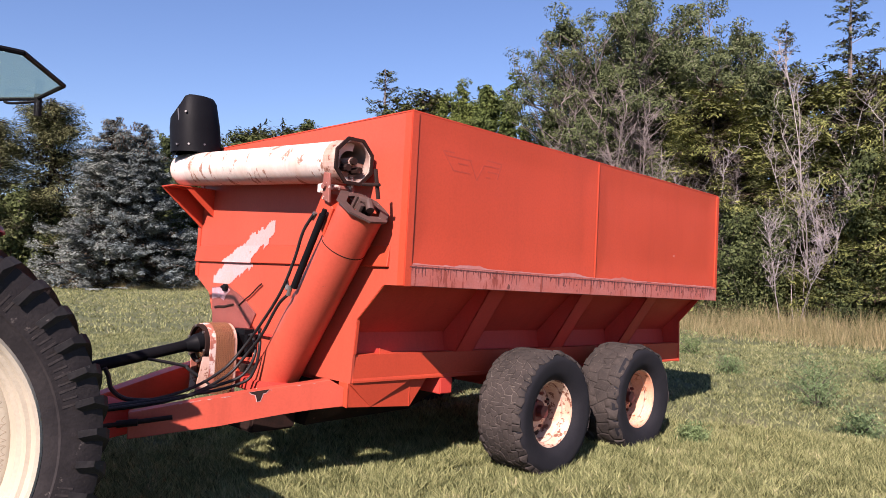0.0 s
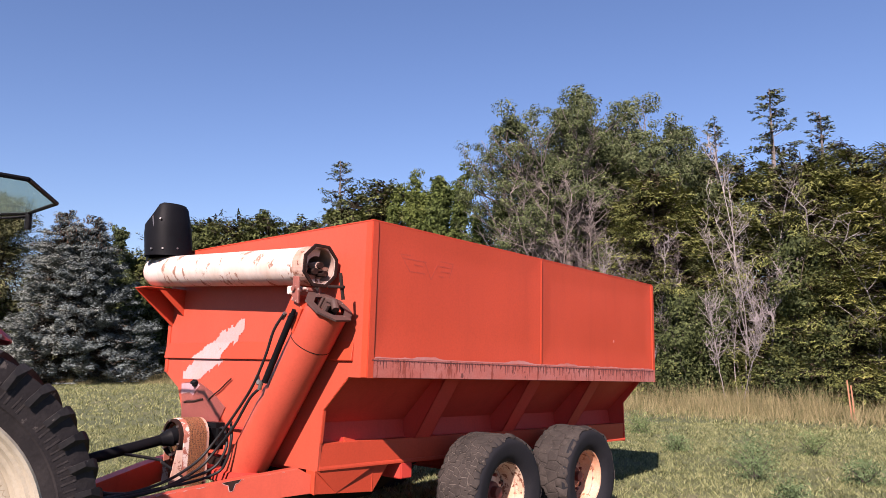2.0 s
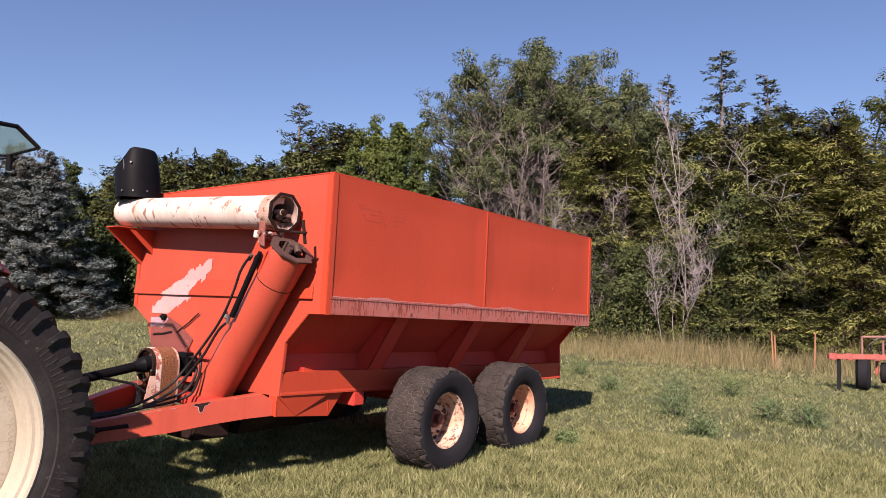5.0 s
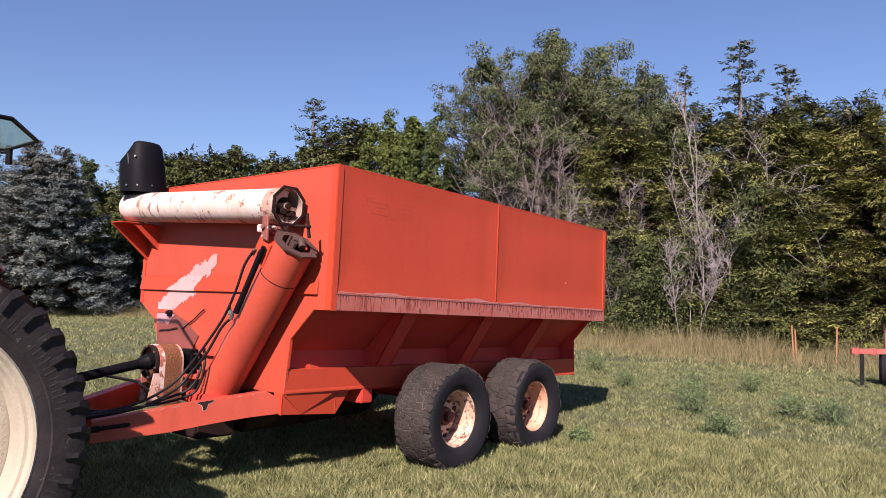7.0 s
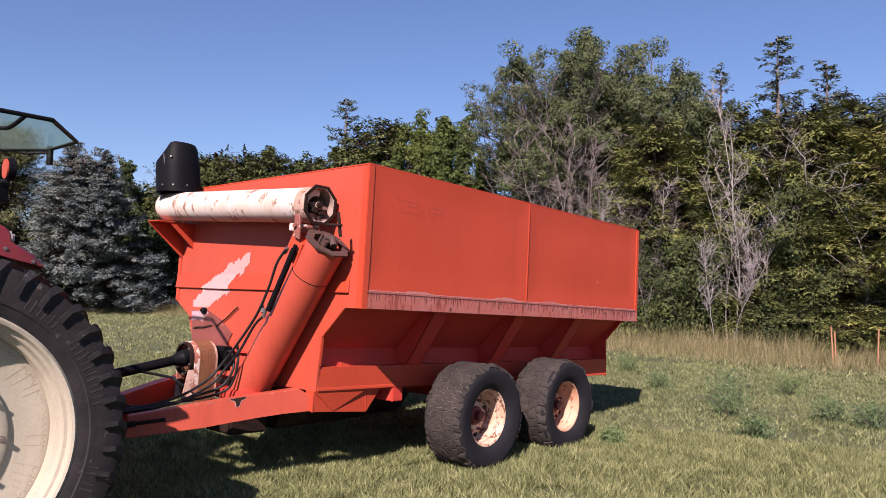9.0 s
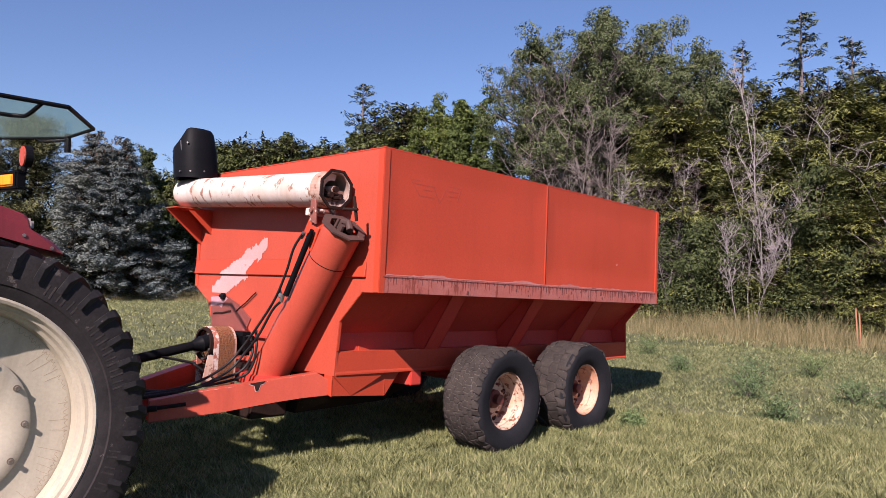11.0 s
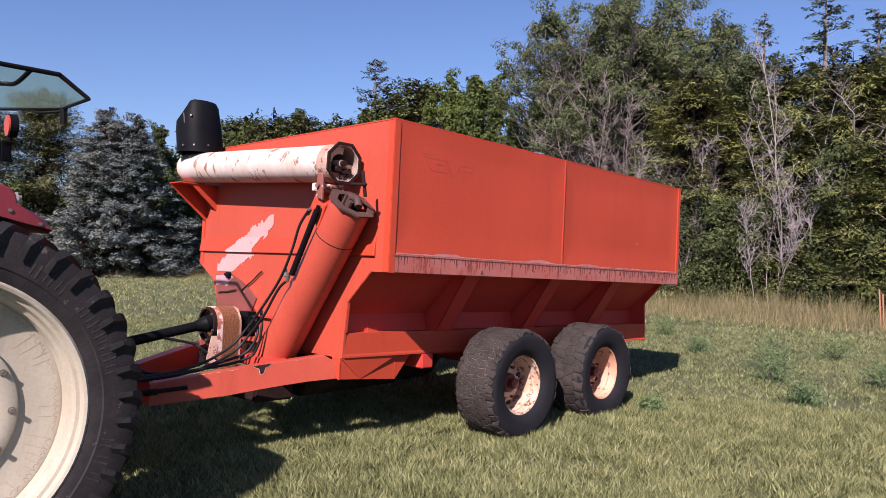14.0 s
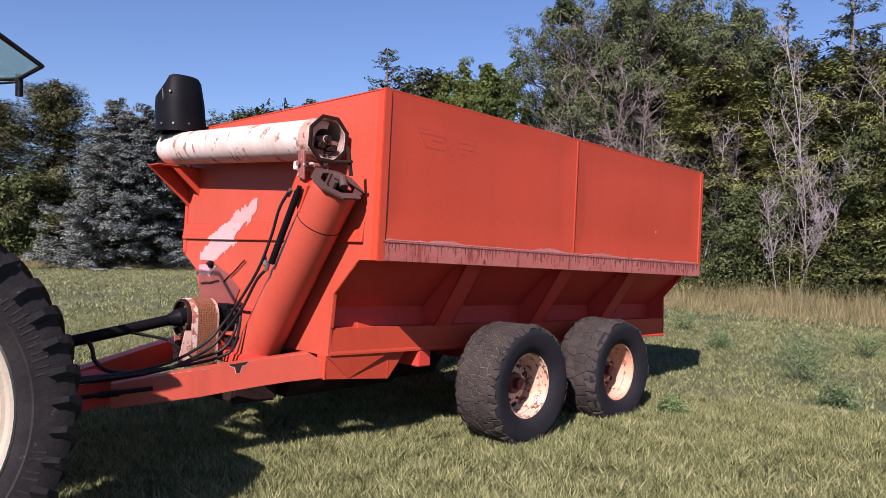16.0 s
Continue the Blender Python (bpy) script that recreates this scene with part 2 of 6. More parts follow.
DRY = leaf_surface("dry_tall_grass", (0.118, 0.136, 0.056), (0.335, 0.272, 0.158), (0.46, 0.36, 0.24), 0.25, 4.0, 0.3)
WEED = leaf_surface("blue_green_weeds", (0.09, 0.14, 0.06), (0.19, 0.26, 0.12), (0.33, 0.38, 0.21), 0.3)
GREYWOOD = surface("grey_dead_twigs", (0.28, 0.245, 0.245), (0.19, 0.165, 0.165), 0.9, patch=2, grain=30)
TWIGS = surface("brown_dead_twigs", (0.19, 0.155, 0.145), (0.13, 0.105, 0.10), 0.9, patch=2, grain=30)
ELM_BARK = surface("pale_grey_bark", (0.21, 0.175, 0.165), (0.14, 0.12, 0.11), 0.9, patch=3, grain=25, bump=0.8)

# tinted window glass
GLASS, gn, gl, gp = nodes_of("green_tinted_glass")
gp.inputs["Base Color"].default_value = (0.40, 0.60, 0.56, 1)
gp.inputs["Roughness"].default_value = 0.03
gp.inputs["Transmission Weight"].default_value = 1.0
gp.inputs["IOR"].default_value = 1.05
dust = gn.new("ShaderNodeBsdfTranslucent")
dust.inputs[0].default_value = (0.16, 0.21, 0.185, 1)
film = gn.new("ShaderNodeMixShader")
film.inputs[0].default_value = 0.2
gl.new(gp.outputs[0], film.inputs[1])
gl.new(dust.outputs[0], film.inputs[2])
gl.new(film.outputs[0], gn["Material Output"].inputs[0])

# soil and thatch under the grass
GROUND, gn, gl, gp = nodes_of("grass_ground")
gco = gn.new("ShaderNodeTexCoord").outputs["Object"]
g1 = ramp_node(gn, [(0.35, (0.075, 0.092, 0.036)), (0.55, (0.115, 0.125, 0.055)), (0.72, (0.19, 0.165, 0.10))])
gl.new(noise_node(gn, gl, gco, 0.35, 8, 0.65), g1.inputs[0])
g2 = ramp_node(gn, [(0.3, (0.55, 0.55, 0.5)), (0.7, (1.25, 1.25, 1.2))])
gl.new(noise_node(gn, gl, gco, 14, 6, 0.7), g2.inputs[0])
gm = gn.new("ShaderNodeMix")
gm.data_type, gm.blend_type = "RGBA", "MULTIPLY"
gm.inputs[0].default_value = 1.0
gl.new(g1.outputs[0], gm.inputs[6])
gl.new(g2.outputs[0], gm.inputs[7])
gl.new(gm.outputs[2], gp.inputs["Base Color"])
gp.inputs["Roughness"].default_value = 0.95
bump_to(gn, gl, noise_node(gn, gl, gco, 30, 5, 0.7), gp, 0.9, 0.05)


# ---- building helpers ----
def part(name, bm, material, parent=None, label="", smooth=False):
    """Links a bmesh as one mesh object under a thing or a part."""
    me = bpy.data.meshes.new(name)
    bmesh.ops.recalc_face_normals(bm, faces=bm.faces)
    bm.to_mesh(me)
    bm.free()
    me.materials.append(material)
    if smooth:
        me.polygons.foreach_set("use_smooth", [True] * len(me.polygons))
        me.set_sharp_from_angle(angle=radians(38))
        me.update()
    ob = new(name, me)
    ob.parent = parent
    return tagged(ob, label=label)


def thing(name, m, label, category, group="", kind=""):
    ob = new(name)
    ob.matrix_basis = m
    ob.empty_display_size = 0.2
    return tagged(ob, label, category, group, kind)


def box(bm, lo, hi, bevel=0.0):
    """A box between two corners, its edges rounded off."""
    made = bmesh.ops.create_cube(bm, size=1)["verts"]
    for v in made:
        v.co = [lo[i] + (v.co[i] + 0.5) * (hi[i] - lo[i]) for i in range(3)]
    if bevel:
        bmesh.ops.bevel(bm, geom=list({e for v in made for e in v.link_edges}), offset=bevel, segments=2, affect="EDGES")
    return bm


def prism(bm, outline, way, bevel=0.0):
    """A flat outline (3D points) pushed along way: a plate with thickness."""
    way = Vector(way)
    a = [bm.verts.new(p) for p in outline]
    b = [bm.verts.new(Vector(p) + way) for p in outline]
    bm.faces.new(a)
    bm.faces.new(b[::-1])
    for i in range(len(a)):
        bm.faces.new((a[i - 1], b[i - 1], b[i], a[i]))
    if bevel:
        es = list({e for v in a + b for e in v.link_edges})
        bmesh.ops.bevel(bm, geom=es, offset=bevel, segments=1, affect="EDGES")
    return bm


def tube(bm, points, radius, sides=12, caps=True, radii=None):
    """A round bar, pipe or limb along a line of points."""
    points = [Vector(p) for p in points]
    rings, side = [], None
    for i, p in enumerate(points):
        way = (points[min(i + 1, len(points) - 1)] - points[max(i - 1, 0)]).normalized()
        if side is None:
            side = way.orthogonal().normalized()
        side = (side - way * side.dot(way)).normalized()
        up = way.cross(side)
        r = radii[i] if radii else radius
        rings.append([bm.verts.new(p + side * (r * math.cos(a)) + up * (r * math.sin(a))) for a in (2 * math.pi * k / sides for k in range(sides))])
    for r0, r1 in zip(rings, rings[1:]):
        for k in range(sides):
            bm.faces.new((r0[k - 1], r0[k], r1[k], r1[k - 1]))
    if caps:
        bm.faces.new(rings[0][::-1])
        bm.faces.new(rings[-1])
    return bm


def pipe(bm, a, b, outer, inner, sides=28):
    """An open pipe with wall thickness."""
    a, b = Vector(a), Vector(b)
    way = (b - a).normalized()
    s = way.orthogonal().normalized()
    u = way.cross(s)
    rows = []
    for p, r in ((a, outer), (b, outer), (b, inner), (a, inner)):
        rows.append([bm.verts.new(p + s * (r * math.cos(q)) + u * (r * math.sin(q))) for q in (2 * math.pi * (k + 0.5) / sides for k in range(sides))])
    for i in range(4):
        r0, r1 = rows[i], rows[(i + 1) % 4]
        for k in range(sides):
            bm.faces.new((r0[k - 1], r0[k], r1[k], r1[k - 1]))
    return bm


def revolve(bm, profile, sides=64):
    """A profile of (y, radius) turned round the y axis."""
    rings = [[bm.verts.new((r * math.cos(a), y, r * math.sin(a))) for a in (2 * math.pi * k / sides for k in range(sides))] for y, r in profile]
    for r0, r1 in zip(rings, rings[1:]):
        for k in range(sides):
            bm.faces.new((r0[k - 1], r0[k], r1[k], r1[k - 1]))
    return bm


def curve_points(points, steps=8):
    """A smooth line through points."""
    p = [Vector(q) for q in points]
    out = []
    for i in range(len(p) - 1):
        a, b, c, d = p[max(i - 1, 0)], p[i], p[i + 1], p[min(i + 2, len(p) - 1)]
        for k in range(steps):
            t = k / steps
            out.append(0.5 * (2 * b + (c - a) * t + (2 * a - 5 * b + 4 * c - d) * t * t + (3 * b - a - 3 * c + d) * t ** 3))
    return out + [p[-1]]


def quads(name, corners, material, parent=None, label=""):
    """Many loose faces with 4 corners each, from an array (n, 4, 3): leaves, needles."""
    corners = np.asarray(corners, dtype=np.float32)
    k = corners.shape[1]
    me = bpy.data.meshes.new(name)
    count = len(corners)
    me.vertices.add(count * k)
    me.vertices.foreach_set("co", corners.reshape(-1))
    me.loops.add(count * k)
    me.loops.foreach_set("vertex_index", np.arange(count * k, dtype=np.int32))
    me.polygons.add(count)
    me.polygons.foreach_set("loop_start", np.arange(0, count * k, k, dtype=np.int32))
    me.update(calc_edges=True)
    me.materials.append(material)
    ob = new(name, me)
    ob.parent = parent
    return tagged(ob, label=label)

# ---- ground ----
def ground_height(x, y):
    """Level field that dips a little under the tractor."""
    dip = min(max((0.4 - x) / 2.6, 0.0), 1.0)
    return -0.13 * dip * dip * (3 - 2 * dip)


def ground_sheet():
    bm = bmesh.new()
    steps = sorted({round(s * (0.6 * k + 0.000075 * k ** 4.1), 3) for k in range(0, 42) for s in (1, -1)})
    grid = [[bm.verts.new((x + 3, y + 2, ground_height(x + 3, y + 2))) for y in steps] for x in steps]
    for i in range(len(steps) - 1):
        for j in range(len(steps) - 1):
            bm.faces.new((grid[i][j], grid[i + 1][j], grid[i + 1][j + 1], grid[i][j + 1]))
    return tagged(part("ground", bm, GROUND, smooth=True), "mown green and straw-coloured grass field", "ground", kind="structure")


ground_sheet()

# ---- the grain cart ----
LENGTH, WIDTH, TOP, BAND, BAND_TOP = 4.87, 3.09, 2.69, 1.475, 1.63
cart = thing("grain_cart", TILT, "red steel grain cart with folded white unloading auger, standing on grass", "grain cart")


def sheet_depth(x, z, seed):
    """How far a side sheet is dented in."""
    return 0.011 * (1 + noise.noise(Vector((x * 1.1, seed, z * 1.3))))


def side_plate(x0, x1, z0, z1, y, thick, seed):
    """A sheet-steel side with faint dents."""
    bm = bmesh.new()
    nx, nz = 40, 18
    rows = []
    for i in range(nx + 1):
        row = []
        for k in range(nz + 1):
            x, z = x0 + (x1 - x0) * i / nx, z0 + (z1 - z0) * k / nz
            rim = min(i, nx - i, k, nz - k)
            row.append(bm.verts.new((x, y + (math.copysign(sheet_depth(x, z, seed), thick) * min(1.0, rim / 3)), z)))
        rows.append(row)
    for i in range(nx):
        for k in range(nz):
            bm.faces.new((rows[i][k], rows[i + 1][k], rows[i + 1][k + 1], rows[i][k + 1]))
    back = bmesh.ops.extrude_face_region(bm, geom=bm.faces[:])["geom"]
    for v in back:
        if isinstance(v, bmesh.types.BMVert):
            v.co.y += thick
    return bm


SEAM = 2.333
for far in (0, 1):
    y0, s = (WIDTH, -1) if far else (0.0, 1)
    part("side_panel", side_plate(0.0, SEAM, BAND_TOP, TOP, y0, 0.02 * s, 3.1), RED, cart, smooth=True)
    part("side_panel", side_plate(SEAM + 0.004, LENGTH, BAND_TOP, TOP, y0 + 0.006 * s, 0.02 * s, 8.7), RED, cart, smooth=True)
    part("side_band", box(bmesh.new(), (0.0, min(y0 - 0.004 * s, y0 + 0.03 * s), BAND), (LENGTH, max(y0 - 0.004 * s, y0 + 0.03 * s), BAND_TOP - 0.002), 0.004), BAND_PAINT, cart, "bare mauve primer band with rusty drips")
    part("top_rim", box(bmesh.new(), (0.002, min(y0 + 0.003 * s, y0 + 0.05 * s), TOP), (LENGTH, max(y0 + 0.003 * s, y0 + 0.05 * s), TOP + 0.014), 0.004), RED, cart)
    part("seam_ridge", box(bmesh.new(), (SEAM - 0.010, min(y0 - 0.006 * s, y0 + 0.01 * s), BAND_TOP), (SEAM + 0.008, max(y0 - 0.006 * s, y0 + 0.01 * s), TOP), 0.003), RED, cart)
    part("rear_edge", box(bmesh.new(), (LENGTH - 0.045, min(y0 - 0.003 * s, y0 + 0.04 * s), BAND), (LENGTH + 0.01, max(y0 - 0.003 * s, y0 + 0.04 * s), TOP), 0.0015), RED, cart)
    # sloping hopper side, its foot, and the long chassis rail
    bm = bmesh.new()
    prism(bm, [(0.02, y0 + 0.03 * s, BAND), (0.02, y0 + 0.27 * s, BAND), (0.02, y0 + 0.66 * s, 1.095), (0.02, y0 + 0.68 * s, 1.095), (0.02, y0 + 0.28 * s, BAND + 0.012), (0.02, y0 + 0.03 * s, BAND + 0.012)], (LENGTH - 0.04, 0, 0))
    part("hopper_side", bm, RED_BOUNCE, cart)
    bm = bmesh.new()
    prism(bm, [(0.02, y0 + 0.655 * s, 1.10), (0.02, y0 + 0.62 * s, 0.93), (0.02, y0 + 0.64 * s, 0.93), (0.02, y0 + 0.675 * s, 1.10)], (LENGTH - 0.04, 0, 0))
    part("hopper_foot", bm, RED_BOUNCE, cart)
    bm = bmesh.new()
    rows = []
    for px, edge_y, lip in ((0.012, 0.532, 0.004), (LENGTH - 0.022, 0.430, 0.024)):
        rows.append([bm.verts.new((px, y0 + yy * s, zz)) for yy, zz in ((edge_y, 0.945), (edge_y, 0.768), (edge_y - lip, 0.752), (edge_y - lip, 0.738), (edge_y + 0.11, 0.738), (edge_y + 0.11, 0.945))])
    for r0, r1 in zip(rows, rows[1:]):
        for k in range(6):
            bm.faces.new((r0[k - 1], r0[k], r1[k], r1[k - 1]))
    bm.faces.new(rows[0])
    bm.faces.new(rows[-1][::-1])
    part("chassis_rail", bm, RED, cart)
    # braces from the rail up to the band
    for bx in (1.05, 2.35, 3.56):
        bm = bmesh.new()
        w = 0.21
        for q0, q1 in ((0.0, 0.012), (w - 0.012, w)):
            prism(bm, [(bx + q0, y0 + 0.14 * s, BAND), (bx + q0, y0 + 0.49 * s, 0.945), (bx + q0, y0 + 0.64 * s, 0.945), (bx + q0, y0 + 0.645 * s, 1.10), (bx + q0, y0 + 0.27 * s, BAND)], (q1 - q0, 0, 0))
        prism(bm, [(bx, y0 + 0.14 * s, BAND), (bx, y0 + 0.49 * s, 0.945), (bx, y0 + 0.505 * s, 0.945), (bx, y0 + 0.155 * s, BAND)], (w, 0, 0))
        part("brace", bm, RED_BOUNCE, cart)

# front and rear plates, wide above and narrow below
FRONT = [(0, TOP), (0, BAND), (0.222, BAND), (0.502, 1.210), (0.524, 0.95), (0.536, 0.736), (2.56, 0.736), (2.66, 1.03), (2.80, 1.31), (WIDTH - 0.02, 1.455), (WIDTH, 1.46), (WIDTH, TOP)]
part("front_panel", prism(bmesh.new(), [(-0.004, y, z) for y, z in FRONT], (0.022, 0, 0)), RED_FRONT, cart)
REAR = [(0, TOP), (0, BAND), (0.200, BAND), (0.436, 1.20), (0.420, 0.725), (2.67, 0.725), (2.654, 1.20), (WIDTH - 0.222, BAND), (WIDTH, BAND), (WIDTH, TOP)]
part("rear_panel", prism(bmesh.new(), [(LENGTH - 0.02, y, z) for y, z in REAR], (0.022, 0, 0)), RED_BOUNCE, cart)
bm = bmesh.new()
box(bm, (-0.012, 0.0, BAND), (0.0, 0.075, TOP), 0.004)
box(bm, (-0.012, -0.0055, BAND - 0.003), (0.05, 0.0, TOP), 0.002)
part("corner_post", bm, RED, cart)
bm = bmesh.new()
box(bm, (-0.012, WIDTH - 0.06, 1.46), (0.0, WIDTH + 0.006, TOP), 0.004)
part("corner_post", bm, RED, cart)
bm = bmesh.new()
box(bm, (-0.007, 0.0, TOP), (0.03, WIDTH, TOP + 0.014), 0.004)
part("top_rim", bm, RED, cart)
bm = bmesh.new()
prism(bm, [(-0.004, 0.17, 1.755), (-0.008, 0.17, 1.755), (-0.030, 0.17, 1.606), (-0.026, 0.17, 1.600), (-0.004, 0.17, 1.600)], (0, WIDTH - 0.17, 0), 0.003)
part("front_stiffener", bm, RED, cart)
# flange along the cut edge of the front plate
bm = bmesh.new()
prism(bm, [(0.0, 0.215, BAND - 0.002), (0.0, 0.496, 1.210), (0.0, 0.508, 1.216), (0.0, 0.235, BAND - 0.002)], (0.024, 0, 0))
prism(bm, [(0.0, 0.498, 1.210), (0.0, 0.520, 0.95), (0.0, 0.530, 0.95), (0.0, 0.508, 1.210)], (0.024, 0, 0))
part("front_flange", bm, RED, cart)
# small tab on the rail by the front plate
part("rail_tab", prism(bmesh.new(), [(0.28, 0.55, 0.94), (0.28, 0.56, 0.985), (0.46, 0.56, 0.94)], (0, 0.012, 0)), RED, cart)
# hopper bottom over the axles, dark in the shade
bm = bmesh.new()
box(bm, (0.05, 0.9, 0.66), (LENGTH - 0.1, WIDTH - 0.9, 0.95), 0.01)
part("hopper_bottom", bm, RED_BOUNCE, cart)
for bx in (0.9, 2.3, 4.2):
    part("cross_beam", box(bmesh.new(), (bx, 0.5, 0.60), (bx + 0.14, WIDTH - 0.5, 0.735), 0.008), RED_BOUNCE, cart)

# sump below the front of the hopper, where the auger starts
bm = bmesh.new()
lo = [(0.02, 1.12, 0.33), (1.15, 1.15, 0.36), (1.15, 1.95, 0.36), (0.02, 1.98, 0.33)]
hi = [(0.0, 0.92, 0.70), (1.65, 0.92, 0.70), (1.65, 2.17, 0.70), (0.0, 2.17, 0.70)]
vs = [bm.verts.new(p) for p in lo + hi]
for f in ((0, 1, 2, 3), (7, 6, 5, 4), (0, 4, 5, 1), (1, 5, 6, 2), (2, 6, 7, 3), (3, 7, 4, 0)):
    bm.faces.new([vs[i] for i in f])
part("auger_sump", bm, GREASE, cart, "dark sump under the hopper")

# stitch welds along the top of the band
bm = bmesh.new()
wrng = random.Random(4)
x = 0.06
while x < LENGTH - 0.06:
    back = x / LENGTH
    w = 0.003 + 0.008 * wrng.random() ** 2 * (0.3 + 1.2 * back)
    drip = 0.02 + (0.06 + 0.05 * back) * wrng.random()
    top = BAND_TOP - 0.018 + wrng.uniform(-0.008, 0.003)
    prism(bm, [(x - w, -0.0062, top), (x + w, -0.0062, top), (x + w * 0.5, -0.0062, top - drip * 0.6), (x + wrng.uniform(-1, 1) * w, -0.0062, top - drip), (x - w * 0.5, -0.0062, top - drip * 0.6)], (0, 0.003, 0))
    x += wrng.uniform(0.018, 0.075) * (1.1 - 0.45 * back)
tagged(part("weld_stitches", bm, surface("dark_rust", (0.15, 0.035, 0.032), (0.10, 0.03, 0.028), 0.8, patch=8), cart, "dark rusty stitch welds"), kind="stuff")

# dark ledge of the folded lip along the top of the band, broken by small ticks
bm = bmesh.new()
prev = None
for k in range(241):
    x = 0.03 + (LENGTH - 0.06) * k / 240
    z = BAND_TOP - 0.016 + 0.0025 * noise.noise(Vector((x * 3.1, 2, 7)))
    h = 0.004 + 0.004 * max(0.0, noise.noise(Vector((x * 5.0, 1, 4))) + 0.2)
    now = [bm.verts.new((x, -0.0075, z)), bm.verts.new((x, -0.0075, z - h)), bm.verts.new((x, -0.0035, z - h)), bm.verts.new((x, -0.0035, z))]
    if prev:
        for i in range(4):
            bm.faces.new((prev[i - 1], prev[i], now[i], now[i - 1]))
    prev = now
for k in range(62):
    x = 0.07 + (LENGTH - 0.14) * (k + wrng.uniform(-0.2, 0.2)) / 61
    prism(bm, [(x, -0.0078, BAND_TOP - 0.014), (x + 0.016, -0.0078, BAND_TOP - 0.014), (x + 0.013, -0.0078, BAND_TOP - 0.028), (x + 0.002, -0.0078, BAND_TOP - 0.026)], (0, 0.004, 0))
tagged(part("lip_line", bm, surface("dark_lip_rust", (0.11, 0.030, 0.030), (0.17, 0.055, 0.05), 0.8, patch=6), cart, "dark folded lip with rusty ticks"), kind="stuff")

# ragged upper edge of the bare band, and rust blots on it
bm = bmesh.new()
prev = None
for k in range(161):
    x = 0.06 + (LENGTH - 0.12) * k / 160
    h = 0.004 + 0.040 * max(0.0, noise.noise(Vector((x * 2.3, 5, 1))) + 0.35 * noise.noise(Vector((x * 14, 8, 2))))
    now = (bm.verts.new((x, -0.0045, BAND_TOP - 0.004)), bm.verts.new((x, -0.0035, BAND_TOP + h)))
    if prev:
        bm.faces.new((prev[0], now[0], now[1], prev[1]))
    prev = now
part("band_edge", bm, PRIMER, cart, "ragged edge of bare primer")
bm = bmesh.new()
for k in range(34):
    x = LENGTH * (0.06 + 0.92 * wrng.random() ** 0.6)
    z = BAND + 0.03 + 0.10 * wrng.random()
    r = 0.006 + 0.012 * wrng.random() ** 2
    ring = [(x + r * wrng.uniform(0.5, 1.3) * math.cos(a), -0.0066, z + 1.5 * r * wrng.uniform(0.5, 1.3) * math.sin(a)) for a in (0.9 * j for j in range(7))]
    prism(bm, ring, (0, 0.003, 0))
tagged(part("rust_blots", bm, surface("dark_rust_blots", (0.20, 0.05, 0.04), (0.10, 0.035, 0.03), 0.85, patch=20), cart, "dark rust blots"), kind="stuff")

# faded emblem on the side: plain outlines
bm = bmesh.new()
for (x0, z0), (x1, z1) in (((0.31, 2.47), (0.97, 2.47)), ((0.33, 2.44), (0.62, 2.44)), ((0.31, 2.47), (0.42, 2.34)), ((0.42, 2.34), (0.60, 2.34)), ((0.97, 2.47), (0.92, 2.34)),
                           ((0.47, 2.40), (0.58, 2.40)), ((0.60, 2.44), (0.68, 2.30)), ((0.68, 2.30), (0.76, 2.43)), ((0.76, 2.43), (0.95, 2.43)), ((0.80, 2.385), (0.93, 2.385)), ((0.78, 2.34), (0.84, 2.34))):
    d = Vector((x1 - x0, 0, z1 - z0)).normalized() * 0.0055
    nrm = Vector((-d.z, 0, d.x))
    line = [Vector((x0, 0, z0)) + nrm, Vector((x1, 0, z1)) + nrm, Vector((x1, 0, z1)) - nrm, Vector((x0, 0, z0)) - nrm]
    prism(bm, [Vector((p.x, sheet_depth(p.x, p.z, 3.1) - 0.0012, p.z)) for p in line], (0, 0.012, 0))
part("emblem", bm, surface("emblem_red", (0.36, 0.048, 0.026), (0.42, 0.058, 0.032), 0.5, patch=6, gloss=0.3), cart, "faded outline emblem in darker red")

# chip of bare white on the rear side sheet
chip = sheet_depth(3.86, 1.935, 8.7) + 0.003
part("paint_chip", prism(bmesh.new(), [(3.857, chip, 1.925), (3.866, chip, 1.92), (3.865, chip, 1.945), (3.859, chip, 1.942)], (0, 0.008, 0)), PINK, cart, "small pale paint chip")

# pale patch where the paint has gone, in a jagged slanting streak
def front_depth(z):
    """How far the front stands out at a height: flat, but for the stiffener."""
    return -0.005 - (0.0235 * (1.755 - z) / 0.155 + 0.004 if 1.602 < z < 1.755 else 0)


